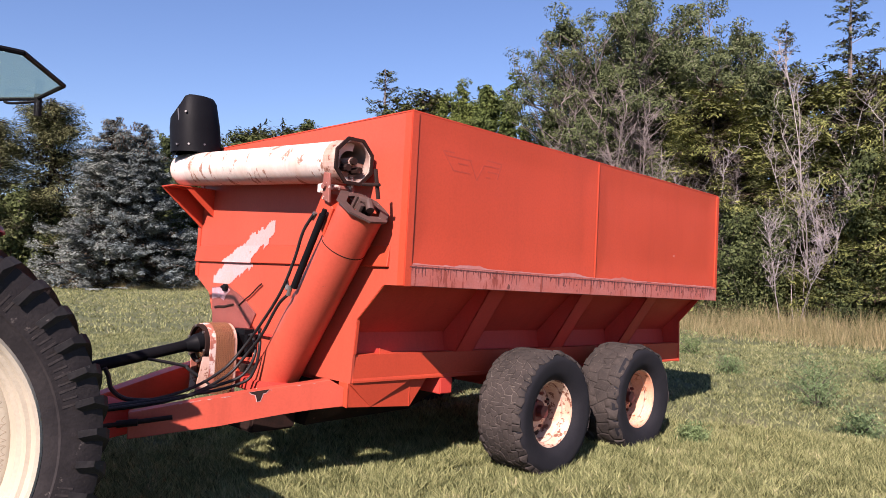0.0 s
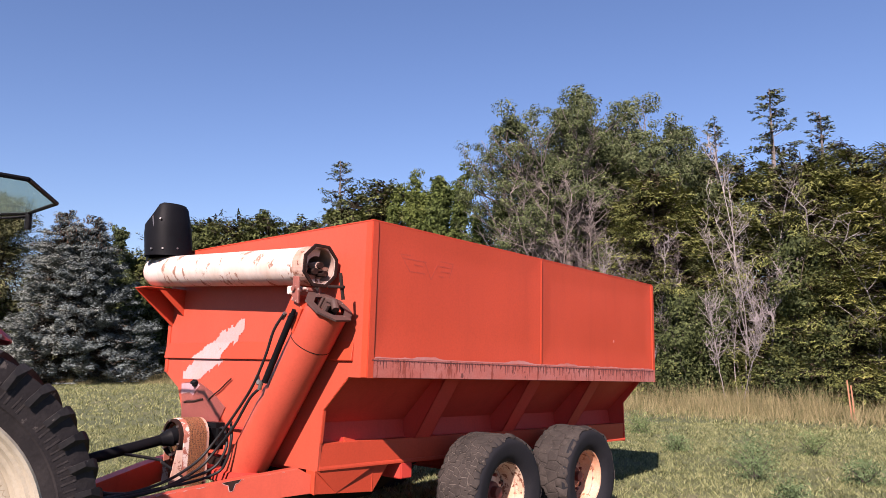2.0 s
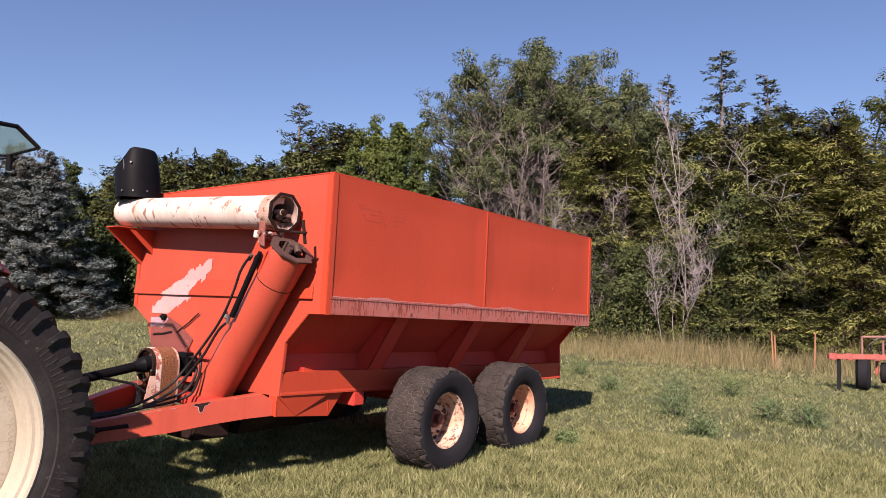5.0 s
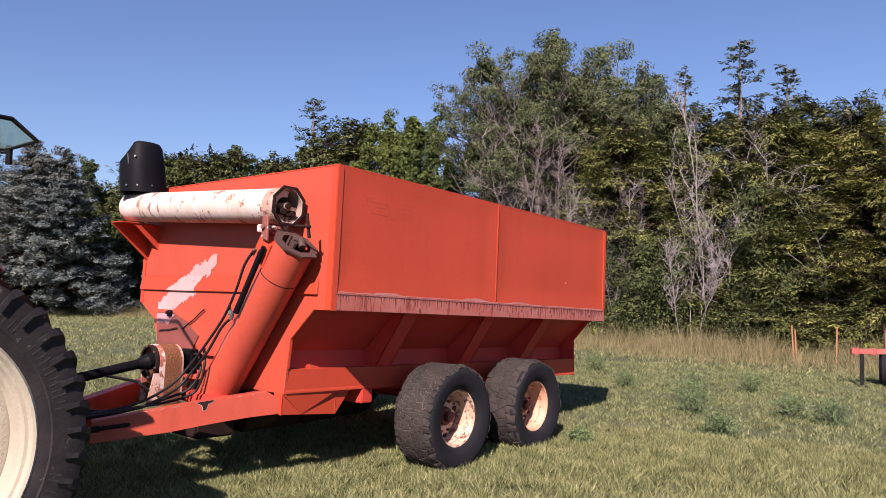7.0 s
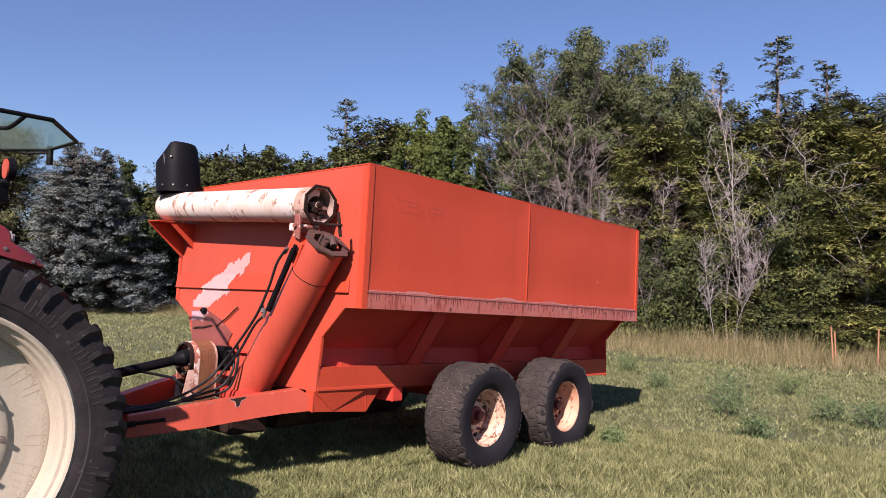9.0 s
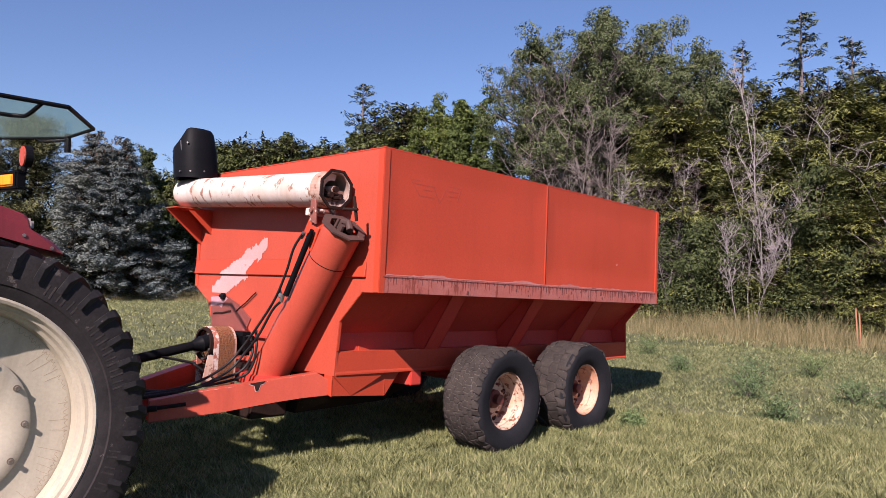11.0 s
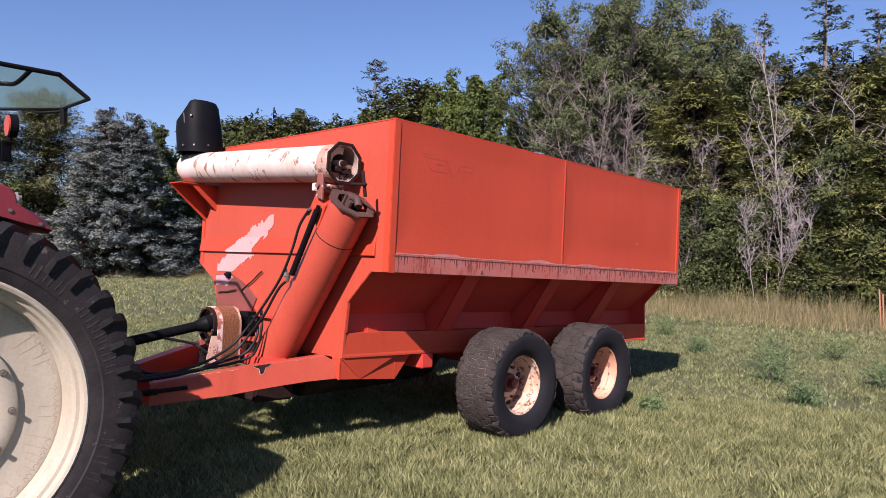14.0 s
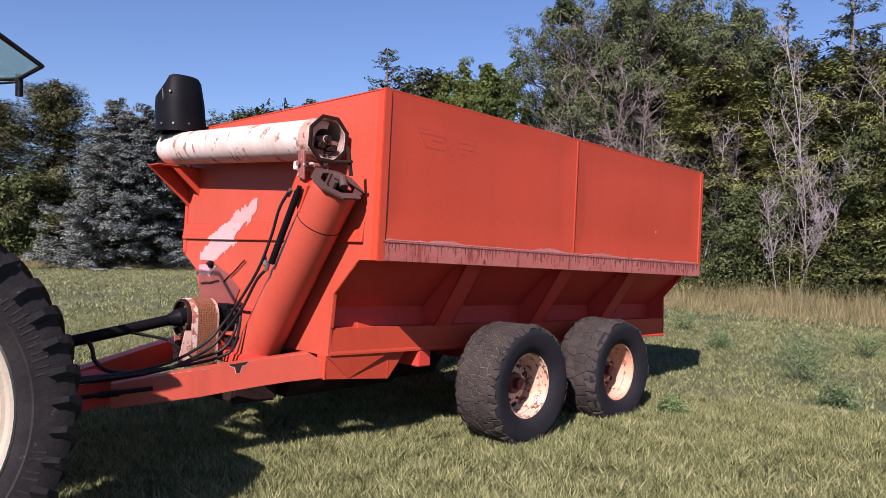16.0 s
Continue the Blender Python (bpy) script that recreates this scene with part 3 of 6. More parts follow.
bm = bmesh.new()
for i in range(60):
    rows = []
    for t in (i / 60, (i + 1) / 60):
        mid = 1.945 - 0.56 * t
        jag = 0.075 * noise.noise(Vector((math.floor(t * 17) * 0.73, 3, 0))) + 0.03 * noise.noise(Vector((t * 40, 9, 0)))
        jag2 = 0.085 * noise.noise(Vector((math.floor(t * 13) * 0.61, 17, 0))) + 0.03 * noise.noise(Vector((t * 37, 29, 0)))
        up = 0.030 + 0.085 * math.sin(2.5 * t) ** 0.8 + jag
        dn = 0.075 + 0.10 * math.sin(2.7 * t) - jag2
        rows.append((1.685 + 1.03 * t, mid + up, mid - dn))
    cuts = sorted({*(1.40 + 0.02 * k for k in range(40)), 1.602, 1.755})
    for z0, z1 in zip(cuts, cuts[1:]):
        (ya, ua, da), (yb, ub, db) = rows
        lo_a, hi_a, lo_b, hi_b = max(z0, da), min(z1, ua), max(z0, db), min(z1, ub)
        if hi_a > lo_a and hi_b > lo_b:
            e = 0.0006
            q = [(ya, lo_a), (yb, lo_b), (yb, hi_b), (ya, hi_a)]
            bm.faces.new([bm.verts.new((front_depth(min(max(z, z0 + e), z1 - e)) - 0.003, y, z)) for y, z in q])
bmesh.ops.remove_doubles(bm, verts=bm.verts, dist=0.0004)
part("bare_patch", bm, PINK, cart, "pale pink patch of lost paint")
# inspection cover low on the front
part("inspection_cover", prism(bmesh.new(), [(-0.018, 2.72, 1.36), (-0.018, 2.42, 1.385), (-0.018, 2.14, 1.29), (-0.018, 1.90, 1.16), (-0.018, 1.99, 1.02), (-0.018, 2.66, 1.00)], (0.013, 0, 0), 0.004), MAROON, cart, "maroon inspection cover with worn paint")
part("worn_patch", prism(bmesh.new(), [(-0.021, 2.705, 1.352), (-0.021, 2.43, 1.375), (-0.021, 2.36, 1.345), (-0.021, 2.43, 1.30), (-0.021, 2.47, 1.245), (-0.021, 2.55, 1.275), (-0.021, 2.695, 1.25)], (0.006, 0, 0)), surface("lavender_worn_paint", (0.42, 0.27, 0.33), (0.40, 0.17, 0.17), 0.7, patch=5, spot=(0.22, 0.06, 0.05), spot_at=0.62), cart, "lavender patch of worn paint")
bm = bmesh.new()
tube(bm, [(-0.02, 2.43, 1.365), (-0.05, 2.43, 1.365)], 0.035, 12)
tube(bm, [(-0.045, 2.47, 1.37), (-0.045, 2.39, 1.365)], 0.018, 8)
part("cover_knob", bm, BLACK, cart, "black knob")
# dark scrape marks, added as thin raised rods
bm = bmesh.new()
for k, (a, b) in enumerate((((2.62, 1.175), (2.28, 1.215)), ((2.18, 1.215), (1.82, 1.42)))):
    pts = [(-0.024, a[0] + (b[0] - a[0]) * t, a[1] + (b[1] - a[1]) * t + 0.004 * math.sin(9 * t)) for t in (i / 8 for i in range(9))]
    tube(bm, pts, 0.010 if k == 0 else 0.007, 6)
part("scrape_mark", bm, GREASE, cart, "dark scrape marks across the cover and front")
bm = bmesh.new()
box(bm, (-0.05, 1.15, 0.985), (-0.004, 2.62, 1.0), 0.003)
part("front_ledge", bm, RED_BOUNCE, cart)

# saddle for the folded auger
bm = bmesh.new()
prism(bm, [(-0.004, 3.02, 2.285), (-0.43, 3.02, 2.285), (-0.40, 3.02, 2.255), (-0.004, 3.02, 1.92)], (0, 0.012, 0))
box(bm, (-0.43, 2.80, 2.285), (-0.004, 3.045, 2.297), 0.003)
prism(bm, [(-0.004, 2.81, 2.285), (-0.30, 2.81, 2.285), (-0.004, 2.81, 2.03)], (0, 0.012, 0))
part("auger_saddle", bm, RED, cart)


# ---- tongue ----
def beam(bm, a, b, width, height, bevel=0.008):
    """A square-section beam between two points, upright; height at each end may differ."""
    a, b = Vector(a), Vector(b)
    h0, h1 = height if isinstance(height, tuple) else (height, height)
    way = (b - a)
    side = Vector((-way.y, way.x, 0)).normalized() * (width / 2)
    lo = [a - side, a + side, b + side, b - side]
    hi = [p + Vector((0, 0, h)) for p, h in zip(lo, (h0, h0, h1, h1))]
    vs = [bm.verts.new(p) for p in lo + hi]
    for f in ((0, 1, 2, 3), (7, 6, 5, 4), (0, 4, 5, 1), (1, 5, 6, 2), (2, 6, 7, 3), (3, 7, 4, 0)):
        bm.faces.new([vs[i] for i in f])
    bmesh.ops.bevel(bm, geom=list({e for v in vs for e in v.link_edges}), offset=bevel, segments=2, affect="EDGES")
    return bm


MID = WIDTH / 2
for s in (1, -1):
    my = lambda y: MID + s * (y - MID)
    # root box below the rail, with a seam and a three-cornered gusset leaning out to the rail
    root = part("tongue_root", prism(bmesh.new(), [(-0.012, my(0.556), 0.737), (-0.006, my(0.556), 0.556), (0.213, my(0.556), 0.545), (0.62, my(0.556), 0.516), (0.80, my(0.556), 0.737)], (0, 0.11 * s, 0), 0.004), RED, cart)
    part("root_seam", box(bmesh.new(), (0.606, min(my(0.553), my(0.57)), 0.52), (0.613, max(my(0.553), my(0.57)), 0.733)), RED, root)
    part("root_seam", box(bmesh.new(), (-0.013, min(my(0.553), my(0.57)), 0.555), (-0.004, max(my(0.553), my(0.57)), 0.70)), RED, root)
    part("gusset", prism(bmesh.new(), [(-0.012, my(0.538), 0.737), (0.213, my(0.553), 0.547), (0.60, my(0.527), 0.737)], (0, 0.006 * s, 0)), RED, root)
    # beam with an arched underside
    way = Vector((-1.345, 0.535 * s, 0)).normalized()
    inner = Vector((0.535, 1.345 * s, 0)).normalized() * 0.11
    outline = []
    for x, z in ((-0.005, 0.695), (-0.11, 0.757), (-0.639, 0.675), (-1.36, 0.545), (-1.36, 0.370), (-0.824, 0.441), (-0.60, 0.482), (-0.428, 0.511), (-0.221, 0.541), (-0.005, 0.556)):
        p = Vector((-0.005, my(0.60), z)) + way * ((-0.005 - x) / 0.9292)
        outline.append(p)
    part("tongue_beam", prism(bmesh.new(), outline, inner, 0.006), SCUFFED_RED, cart)
bm = bmesh.new()
beam(bm, (-1.25, MID, 0.37), (-2.35, MID, 0.20), 0.44, (0.19, 0.17))
part("hitch_box", bm, RED_BOUNCE, cart)
bm = bmesh.new()
beam(bm, (-2.3, MID, 0.25), (-2.62, MID, 0.20), 0.12, 0.09)
part("hitch_clevis", bm, STEEL, cart)
bm = bmesh.new()
beam(bm, (-0.30, MID - 0.75, 0.60), (-0.30, MID + 0.75, 0.60), 0.16, 0.09)
part("cross_beam", bm, RED_BOUNCE, cart)
bm = bmesh.new()
tube(bm, [(-1.15, 0.94, 0.53), (-1.62, 1.20, 0.455)], 0.016, 10)
tube(bm, [(-1.34, 1.035, 0.50), (-1.45, 1.10, 0.485)], 0.024, 10)
part("tongue_cylinder", bm, GREASE, cart, "bare steel hydraulic fitting")
# chipped paint on the beam top, with a pale edge round the bare steel
for grow, lift, mat, label in ((0.004, 0.002, PINK, "pale edge of chipped paint"), (0.0, 0.004, GREASE, "dark chipped paint")):
    ring = []
    for x, z in ((-0.645, 0.671), (-0.515, 0.691), (-0.535, 0.668), (-0.555, 0.662), (-0.570, 0.612), (-0.590, 0.606), (-0.602, 0.652), (-0.628, 0.660)):
        x, z = x + grow * (1 if x > -0.58 else -1), z - (grow if z < 0.67 else 0)
        ring.append(Vector((x, 0.60 + 0.3978 * (-0.005 - x), z)) + Vector((-0.37, -0.929, 0)) * lift)
    part("paint_chip", prism(bmesh.new(), ring, (0.004, 0.010, 0)), mat, cart, label)
# worn edge along the top of the beam
bm = bmesh.new()
wear = random.Random(12)
for k in range(14):
    x = -0.72 - 0.55 * wear.random() if k < 10 else -0.15 - 0.5 * wear.random()
    z = 0.755 - (-0.11 - x) * 0.156 - 0.006
    n = 0.008 + 0.03 * wear.random()
    ring = [Vector((q, 0.60 + 0.3978 * (-0.005 - q), h)) + Vector((-0.37, -0.929, 0)) * 0.002 for q, h in ((x, z), (x - n, z - 0.156 * n), (x - 0.7 * n, z - 0.156 * n - 0.006 * wear.random()), (x - 0.2 * n, z - 0.004))]
    prism(bm, ring, (0.002, 0.005, 0))
tagged(part("edge_wear", bm, PINK, cart, "pale worn paint along the beam's edge"), kind="stuff")

# ---- lower auger ----
LOW0, LOW1 = Vector((-0.195, 1.340, 0.557)), Vector((-0.195, 0.263, 2.006))
axis = (LOW1 - LOW0).normalized()
bm = bmesh.new()
pipe(bm, LOW0, LOW1, 0.169, 0.158, 40)
part("lower_auger_tube", bm, SCUFFED_RED, cart, smooth=True)
bm = bmesh.new()
pipe(bm, LOW1 - axis * 0.335, LOW1 - axis * 0.328, 0.1705, 0.16, 40)
part("weld_ring", bm, GREASE, cart, "dark seam round the tube")
bm = bmesh.new()
pipe(bm, LOW1 - axis * 0.005, LOW1 + axis * 0.010, 0.205, 0.135, 8)
part("hinge_flange", bm, FLANGE, cart, "brown rusty eight-sided flange")
bm = bmesh.new()
tube(bm, [LOW1 - axis * 0.5, LOW1 + axis * 0.03], 0.034, 12)
turn = axis.orthogonal().normalized()
for k in range(16):
    a0, a1 = k * 0.4, (k + 1) * 0.4
    for_v = []
    for a in (a0, a1):
        r = Matrix.Rotation(a, 3, axis) @ turn
        base = LOW1 - axis * (0.32 - 0.045 * a)
        for_v += [base + r * 0.034, base + r * 0.125]
    vs = [bm.verts.new(p) for p in (for_v[0], for_v[1], for_v[3], for_v[2])]
    bm.faces.new(vs)
    vs2 = [bm.verts.new(p + axis * 0.006) for p in (for_v[0], for_v[2], for_v[3], for_v[1])]
    bm.faces.new(vs2)
part("flighting", bm, GREASE, cart)
bm = bmesh.new()
for k, (u, v) in enumerate(((0.05, 0.03), (-0.06, 0.02), (0.01, -0.06), (-0.02, 0.07))):
    side = axis.cross(turn)
    base = LOW1 + turn * u + side * v
    tube(bm, [base - axis * 0.05, base + axis * (0.03 + 0.012 * k)], 0.026 - 0.004 * k, 8)
side = axis.cross(turn)
tube(bm, [LOW1 + turn * 0.09 + side * 0.05, LOW1 + axis * 0.055 - side * 0.02, LOW1 - turn * 0.07 + axis * 0.03 - side * 0.05], 0.03, 10)
part("drive_coupling", bm, FLANGE, cart, "worn brown drive dog")
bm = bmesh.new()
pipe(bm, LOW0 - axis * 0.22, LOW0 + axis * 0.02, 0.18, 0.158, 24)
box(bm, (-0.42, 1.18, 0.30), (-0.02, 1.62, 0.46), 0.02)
part("auger_boot", bm, GREASE, cart, "dark auger boot under the tongue")
bm = bmesh.new()
for s in (-1, 1):
    base = LOW1 - axis * 0.30
    prism(bm, [base + Vector((0.03, -0.13, -0.09)), base + Vector((0.03, -0.19, 0.03)), base + Vector((0.03, -0.225, 0.28)), base + Vector((0.03, -0.10, 0.24))], (0.012 * s, 0, 0))
part("tube_bracket", bm, GREASE, cart)

# ---- upper auger, folded across the front ----
UP0, UP1 = Vector((-0.215, 0.370, 2.335)), Vector((-0.215, 3.075, 2.478))
uway = (UP1 - UP0).normalized()
bm = bmesh.new()
pipe(bm, UP0, UP1 - uway * 0.07, 0.153, 0.143, 36)
part("upper_auger_tube", bm, WHITE, cart, "chalky white auger tube with rust stains", smooth=True)
bm = bmesh.new()
tube(bm, [UP1 - uway * 0.072, UP1 - uway * 0.05, UP1 - uway * 0.02, UP1 + uway * 0.006], 0.15, 36, True, [0.153, 0.153, 0.140, 0.112])
part("end_plate", bm, WHITE, cart, smooth=True)
# Added liner, browner and darker than the tube for rust and inner shade.
bm = bmesh.new()
pipe(bm, UP0 + uway * 0.004, UP0 + uway * 1.2, 0.1425, 0.138, 36)
part("tube_liner", bm, surface("dirty_shaded_tube_inside", (0.40, 0.29, 0.25), (0.24, 0.14, 0.11), 0.7, patch=6, spot=(0.10, 0.05, 0.04), spot_at=0.62), cart, "dirty rusty inside of the tube, toned down for the shade in it", smooth=True)
bm = bmesh.new()
pipe(bm, UP0 - uway * 0.012, UP0 + uway * 0.006, 0.180, 0.155, 8)
part("hinge_flange", bm, GREASE, cart, "dark rusty eight-sided flange")
bm = bmesh.new()
pipe(bm, UP0 + uway * 0.012, UP0 + uway * 0.16, 0.158, 0.15, 36)
part("tube_collar", bm, WORN_WHITE, cart)
bm = bmesh.new()
tube(bm, [UP0 + uway * 0.02, UP0 + uway * 0.9], 0.03, 10)
turn = Vector((1, 0, 0))
for k in range(22):
    q = []
    for a in (k * 0.4, (k + 1) * 0.4):
        r = Matrix.Rotation(a, 3, uway) @ turn
        base = UP0 + uway * (0.05 + 0.045 * a)
        q += [base + r * 0.03, base + r * 0.125]
    bm.faces.new([bm.verts.new(p) for p in (q[0], q[1], q[3], q[2])])
    bm.faces.new([bm.verts.new(p + uway * 0.006) for p in (q[0], q[2], q[3], q[1])])
part("flighting", bm, WORN_WHITE, cart)
bm = bmesh.new()
for u, v in ((0.0, 0.0), (0.05, -0.06), (-0.05, -0.05)):
    base = UP0 + Vector((u, 0, v))
    tube(bm, [base - uway * 0.01, base + uway * 0.09], 0.026, 8)
part("drive_coupling", bm, GREASE, cart)
# pale end of the flight: broad crescent inside the mouth, whitened as if sunlit
bm = bmesh.new()
lay = []
for k in range(17):
    a = radians(75 + 205 * k / 16)
    rim_way = Vector((math.cos(a), 0, math.sin(a)))
    base = UP0 + uway * (0.05 + 0.03 * k / 16)
    lay.append([bm.verts.new(base + rim_way * r + uway * d) for r, d in ((0.078, 0), (0.134, 0), (0.134, 0.006), (0.078, 0.006))])
for r0, r1 in zip(lay, lay[1:]):
    for i in range(4):
        bm.faces.new((r0[i - 1], r0[i], r1[i], r1[i - 1]))
part("sunlit_flight_end", bm, WHITE, cart, "pale end of the flight, whitened in colour as if sunlit")
# hinge between the two flanges
bm = bmesh.new()
hinge = Vector((-0.29, 0.44, 2.14))
tube(bm, [hinge + Vector((-0.13, 0, 0)), hinge + Vector((0.14, 0, 0))], 0.022, 10)
for dx in (-0.11, 0.09):
    prism(bm, [hinge + Vector((dx, -0.04, 0.09)), hinge + Vector((dx, 0.03, 0.10)), hinge + Vector((dx, 0.03, -0.09)), hinge + Vector((dx, -0.05, -0.12))], (0.02, 0, 0), 0.004)
part("hinge", bm, surface("worn_hinge", (0.30, 0.085, 0.06), (0.13, 0.05, 0.04), 0.7, patch=9, spot=(0.55, 0.42, 0.36), spot_at=0.57, spot_scale=18), cart, "worn and rusty hinge ears")
bm = bmesh.new()
prism(bm, [(-0.36, 0.52, 2.17), (-0.36, 0.59, 2.17), (-0.36, 0.59, 2.11), (-0.36, 0.53, 2.10)], (0.03, 0, 0), 0.004)
part("stop_tab", bm, WHITE, cart)
bm = bmesh.new()
prism(bm, [LOW1 + Vector((-0.17, 0.22, -0.22)), LOW1 + Vector((-0.17, 0.33, -0.03)), LOW1 + Vector((-0.17, 0.25, 0.10)), LOW1 + Vector((-0.17, 0.12, -0.02))], (0.25, 0, 0), 0.006)
part("hinge_web", bm, RED, cart)
bm = bmesh.new()
tube(bm, [(-0.26, 0.07, 2.25), (-0.23, 0.06, 2.05)], 0.014, 8)
tube(bm, [(-0.26, 0.20, 2.155), (-0.26, 0.02, 2.14)], 0.012, 8)
part("latch", bm, GREASE, cart)

# discharge spout, a black flexible boot standing on the tube's end
bm = bmesh.new()
rings = []
SIDES = 28
for t, r in zip((0, 0.55, 0.93, 1.0), (0.232, 0.226, 0.205, 0.185)):
    ring = []
    for k in range(SIDES):
        a = 2 * math.pi * k / SIDES
        left = -0.93 * math.cos(a) + 0.37 * math.sin(a)
        cut = 0.20 * max(0.0, left - 0.45) / 0.55 * t * t
        ring.append(bm.verts.new((-0.210 - 0.04 * t + r * math.cos(a), 2.83 + 0.04 * t + r * math.sin(a), 2.605 + 0.54 * t - cut)))
    rings.append(ring)
for r0, r1 in zip(rings, rings[1:]):
    for k in range(SIDES):
        bm.faces.new((r0[k - 1], r0[k], r1[k], r1[k - 1]))
inner = [bm.verts.new((v.co.x * 0.88 - 0.028, 2.87 + (v.co.y - 2.87) * 0.88, v.co.z)) for v in rings[-1]]
deep = [bm.verts.new((v.co.x, v.co.y, v.co.z - 0.4)) for v in inner]
for r0, r1 in ((rings[-1], inner), (inner, deep)):
    for k in range(SIDES):
        bm.faces.new((r0[k - 1], r0[k], r1[k], r1[k - 1]))
bm.faces.new(deep)
part("spout", bm, BLACK, cart, "black flexible discharge spout", smooth=True)
for q, z in ((-2.75, 2.665), (-2.25, 2.67), (-1.65, 2.68), (-2.45, 2.97)):
    part("spout_bolt", tube(bmesh.new(), [(-0.225 + 0.222 * math.cos(q), 2.842 + 0.222 * math.sin(q), z), (-0.225 + 0.240 * math.cos(q), 2.842 + 0.240 * math.sin(q), z)], 0.010, 6), STEEL, cart)
bm = bmesh.new()
tube(bm, [(-0.218 + 0.226 * math.cos(-2.75), 2.842 + 0.226 * math.sin(-2.75), 2.83), (-0.237 + 0.222 * math.cos(-2.75), 2.864 + 0.222 * math.sin(-2.75), 3.00)], 0.006, 6)
part("spout_slot", bm, STEEL, cart, "pale slot in the spout")

# ---- hydraulics on the lower auger ----
bm = bmesh.new()
tube(bm, [(-0.40, 0.445, 1.94), (-0.40, 0.75, 1.42)], 0.025, 12)
tube(bm, [(-0.40, 0.425, 1.975), (-0.40, 0.465, 1.90)], 0.018, 10)
part("hydraulic_cylinder", bm, BLACK, cart, "black hydraulic cylinder")
for p, q in (((-0.41, 0.56, 1.91), (-0.41, 0.52, 1.955)), ((-0.41, 0.84, 1.47), (-0.41, 0.815, 1.40)), ((-0.41, 0.775, 1.43), (-0.41, 0.80, 1.36))):
    part("hose_fitting", tube(bmesh.new(), [p, q], 0.017, 8), STEEL, cart)
hose_lines = (
    [(-0.42, 0.53, 1.94), (-0.43, 0.63, 1.82), (-0.43, 0.72, 1.62), (-0.43, 0.87, 1.38), (-0.44, 1.10, 1.13), (-0.48, 1.27, 0.93), (-0.62, 1.32, 0.76), (-0.95, 1.28, 0.63), (-1.4, 1.33, 0.57), (-2.3, 1.45, 0.55)],
    [(-0.42, 0.80, 1.36), (-0.43, 0.90, 1.28), (-0.44, 1.08, 1.05), (-0.47, 1.24, 0.88), (-0.60, 1.29, 0.72), (-0.95, 1.25, 0.60), (-1.4, 1.30, 0.545), (-2.3, 1.42, 0.53)],
    [(-0.34, 1.42, 1.02), (-0.40, 1.27, 1.02), (-0.43, 1.17, 0.90), (-0.50, 1.21, 0.74), (-0.70, 1.26, 0.66), (-1.1, 1.25, 0.58), (-2.3, 1.38, 0.50)],
    [(-0.30, 1.33, 1.07), (-0.40, 1.18, 1.08), (-0.43, 1.11, 0.96), (-0.44, 1.15, 0.78), (-0.52, 1.20, 0.68), (-0.9, 1.26, 0.61), (-2.3, 1.40, 0.49)],
)
for line in hose_lines:
    part("hydraulic_hose", tube(bmesh.new(), curve_points(line, 7), 0.0115, 10), HOSE, cart, "black hydraulic hose", smooth=True)

# ---- drive guard and shaft ----
GY, GZ, GR = 1.57, 0.95, 0.155
bm = bmesh.new()
arch = [(GY - GR, 0.58), (GY - GR, GZ)] + [(GY - GR * math.cos(a), GZ + GR * math.sin(a)) for a in (math.pi * k / 12 for k in range(1, 12))] + [(GY + GR, GZ), (GY + GR, 0.58)]
outer = arch
# perforated screen: bars both ways, left open between
screen = bmesh.new()
xs = [-0.617 + 0.0142 * k for k in range(11)]
for x in xs:
    tube(screen, [(x, y, z) for y, z in outer], 0.0052, 4, False)
n_arch = []
for (a, b), (c, d) in zip(outer, outer[1:]):
    seg = max(1, int(math.hypot(c - a, d - b) / 0.0145))
    n_arch += [(a + (c - a) * k / seg, b + (d - b) * k / seg) for k in range(seg)]
for y, z in n_arch:
    tube(screen, [(-0.625, y, z), (-0.470, y, z)], 0.0052, 4, False)
tagged(part("guard_screen", screen, RUST_MESH, cart, "rusty perforated guard screen"), kind="stuff")
for x0, x1, paint in ((-0.668, -0.620, GUARD_RIM), (-0.475, -0.445, WORN_WHITE)):
    bm = bmesh.new()
    for (a, b), (c, d) in zip(outer, outer[1:]):
        ca, cb = ((a - GY) * 0.93 + GY, (b - GZ) * 0.93 + GZ if b > GZ else b), ((c - GY) * 0.93 + GY, (d - GZ) * 0.93 + GZ if d > GZ else d)
        vs = [bm.verts.new(p) for p in ((x0, a, b), (x0, c, d), (x1, c, d), (x1, a, b), (x0, *ca), (x0, *cb), (x1, *cb), (x1, *ca))]
        for f in ((0, 1, 2, 3), (4, 5, 1, 0), (7, 6, 5, 4), (3, 2, 6, 7)):
            bm.faces.new([vs[i] for i in f])
    bmesh.ops.remove_doubles(bm, verts=bm.verts, dist=0.0005)
    part("guard_rim", bm, paint, cart, "worn white and rusty guard rim")
bm = bmesh.new()
box(bm, (-0.60, GY - 0.11, 0.62), (-0.44, GY + 0.11, 1.03), 0.03)
part("gearbox", bm, GREASE, cart)
bm = bmesh.new()
box(bm, (-0.40, 1.42, 0.84), (-0.24, 1.66, 1.06), 0.04)
part("gearbox", bm, BLACK, cart)
part("guard_side", prism(bmesh.new(), [(-0.670, GY - GR, 0.58), (-0.762, GY - GR + 0.02, 0.58), (-0.715, GY - GR + 0.01, 0.86), (-0.670, GY - GR, 0.86)], (0, 0.012, 0)), WORN_WHITE, cart)
bm = bmesh.new()
pipe(bm, (-0.700, GY, GZ), (-0.668, GY, GZ), 0.148, 0.128, 28)
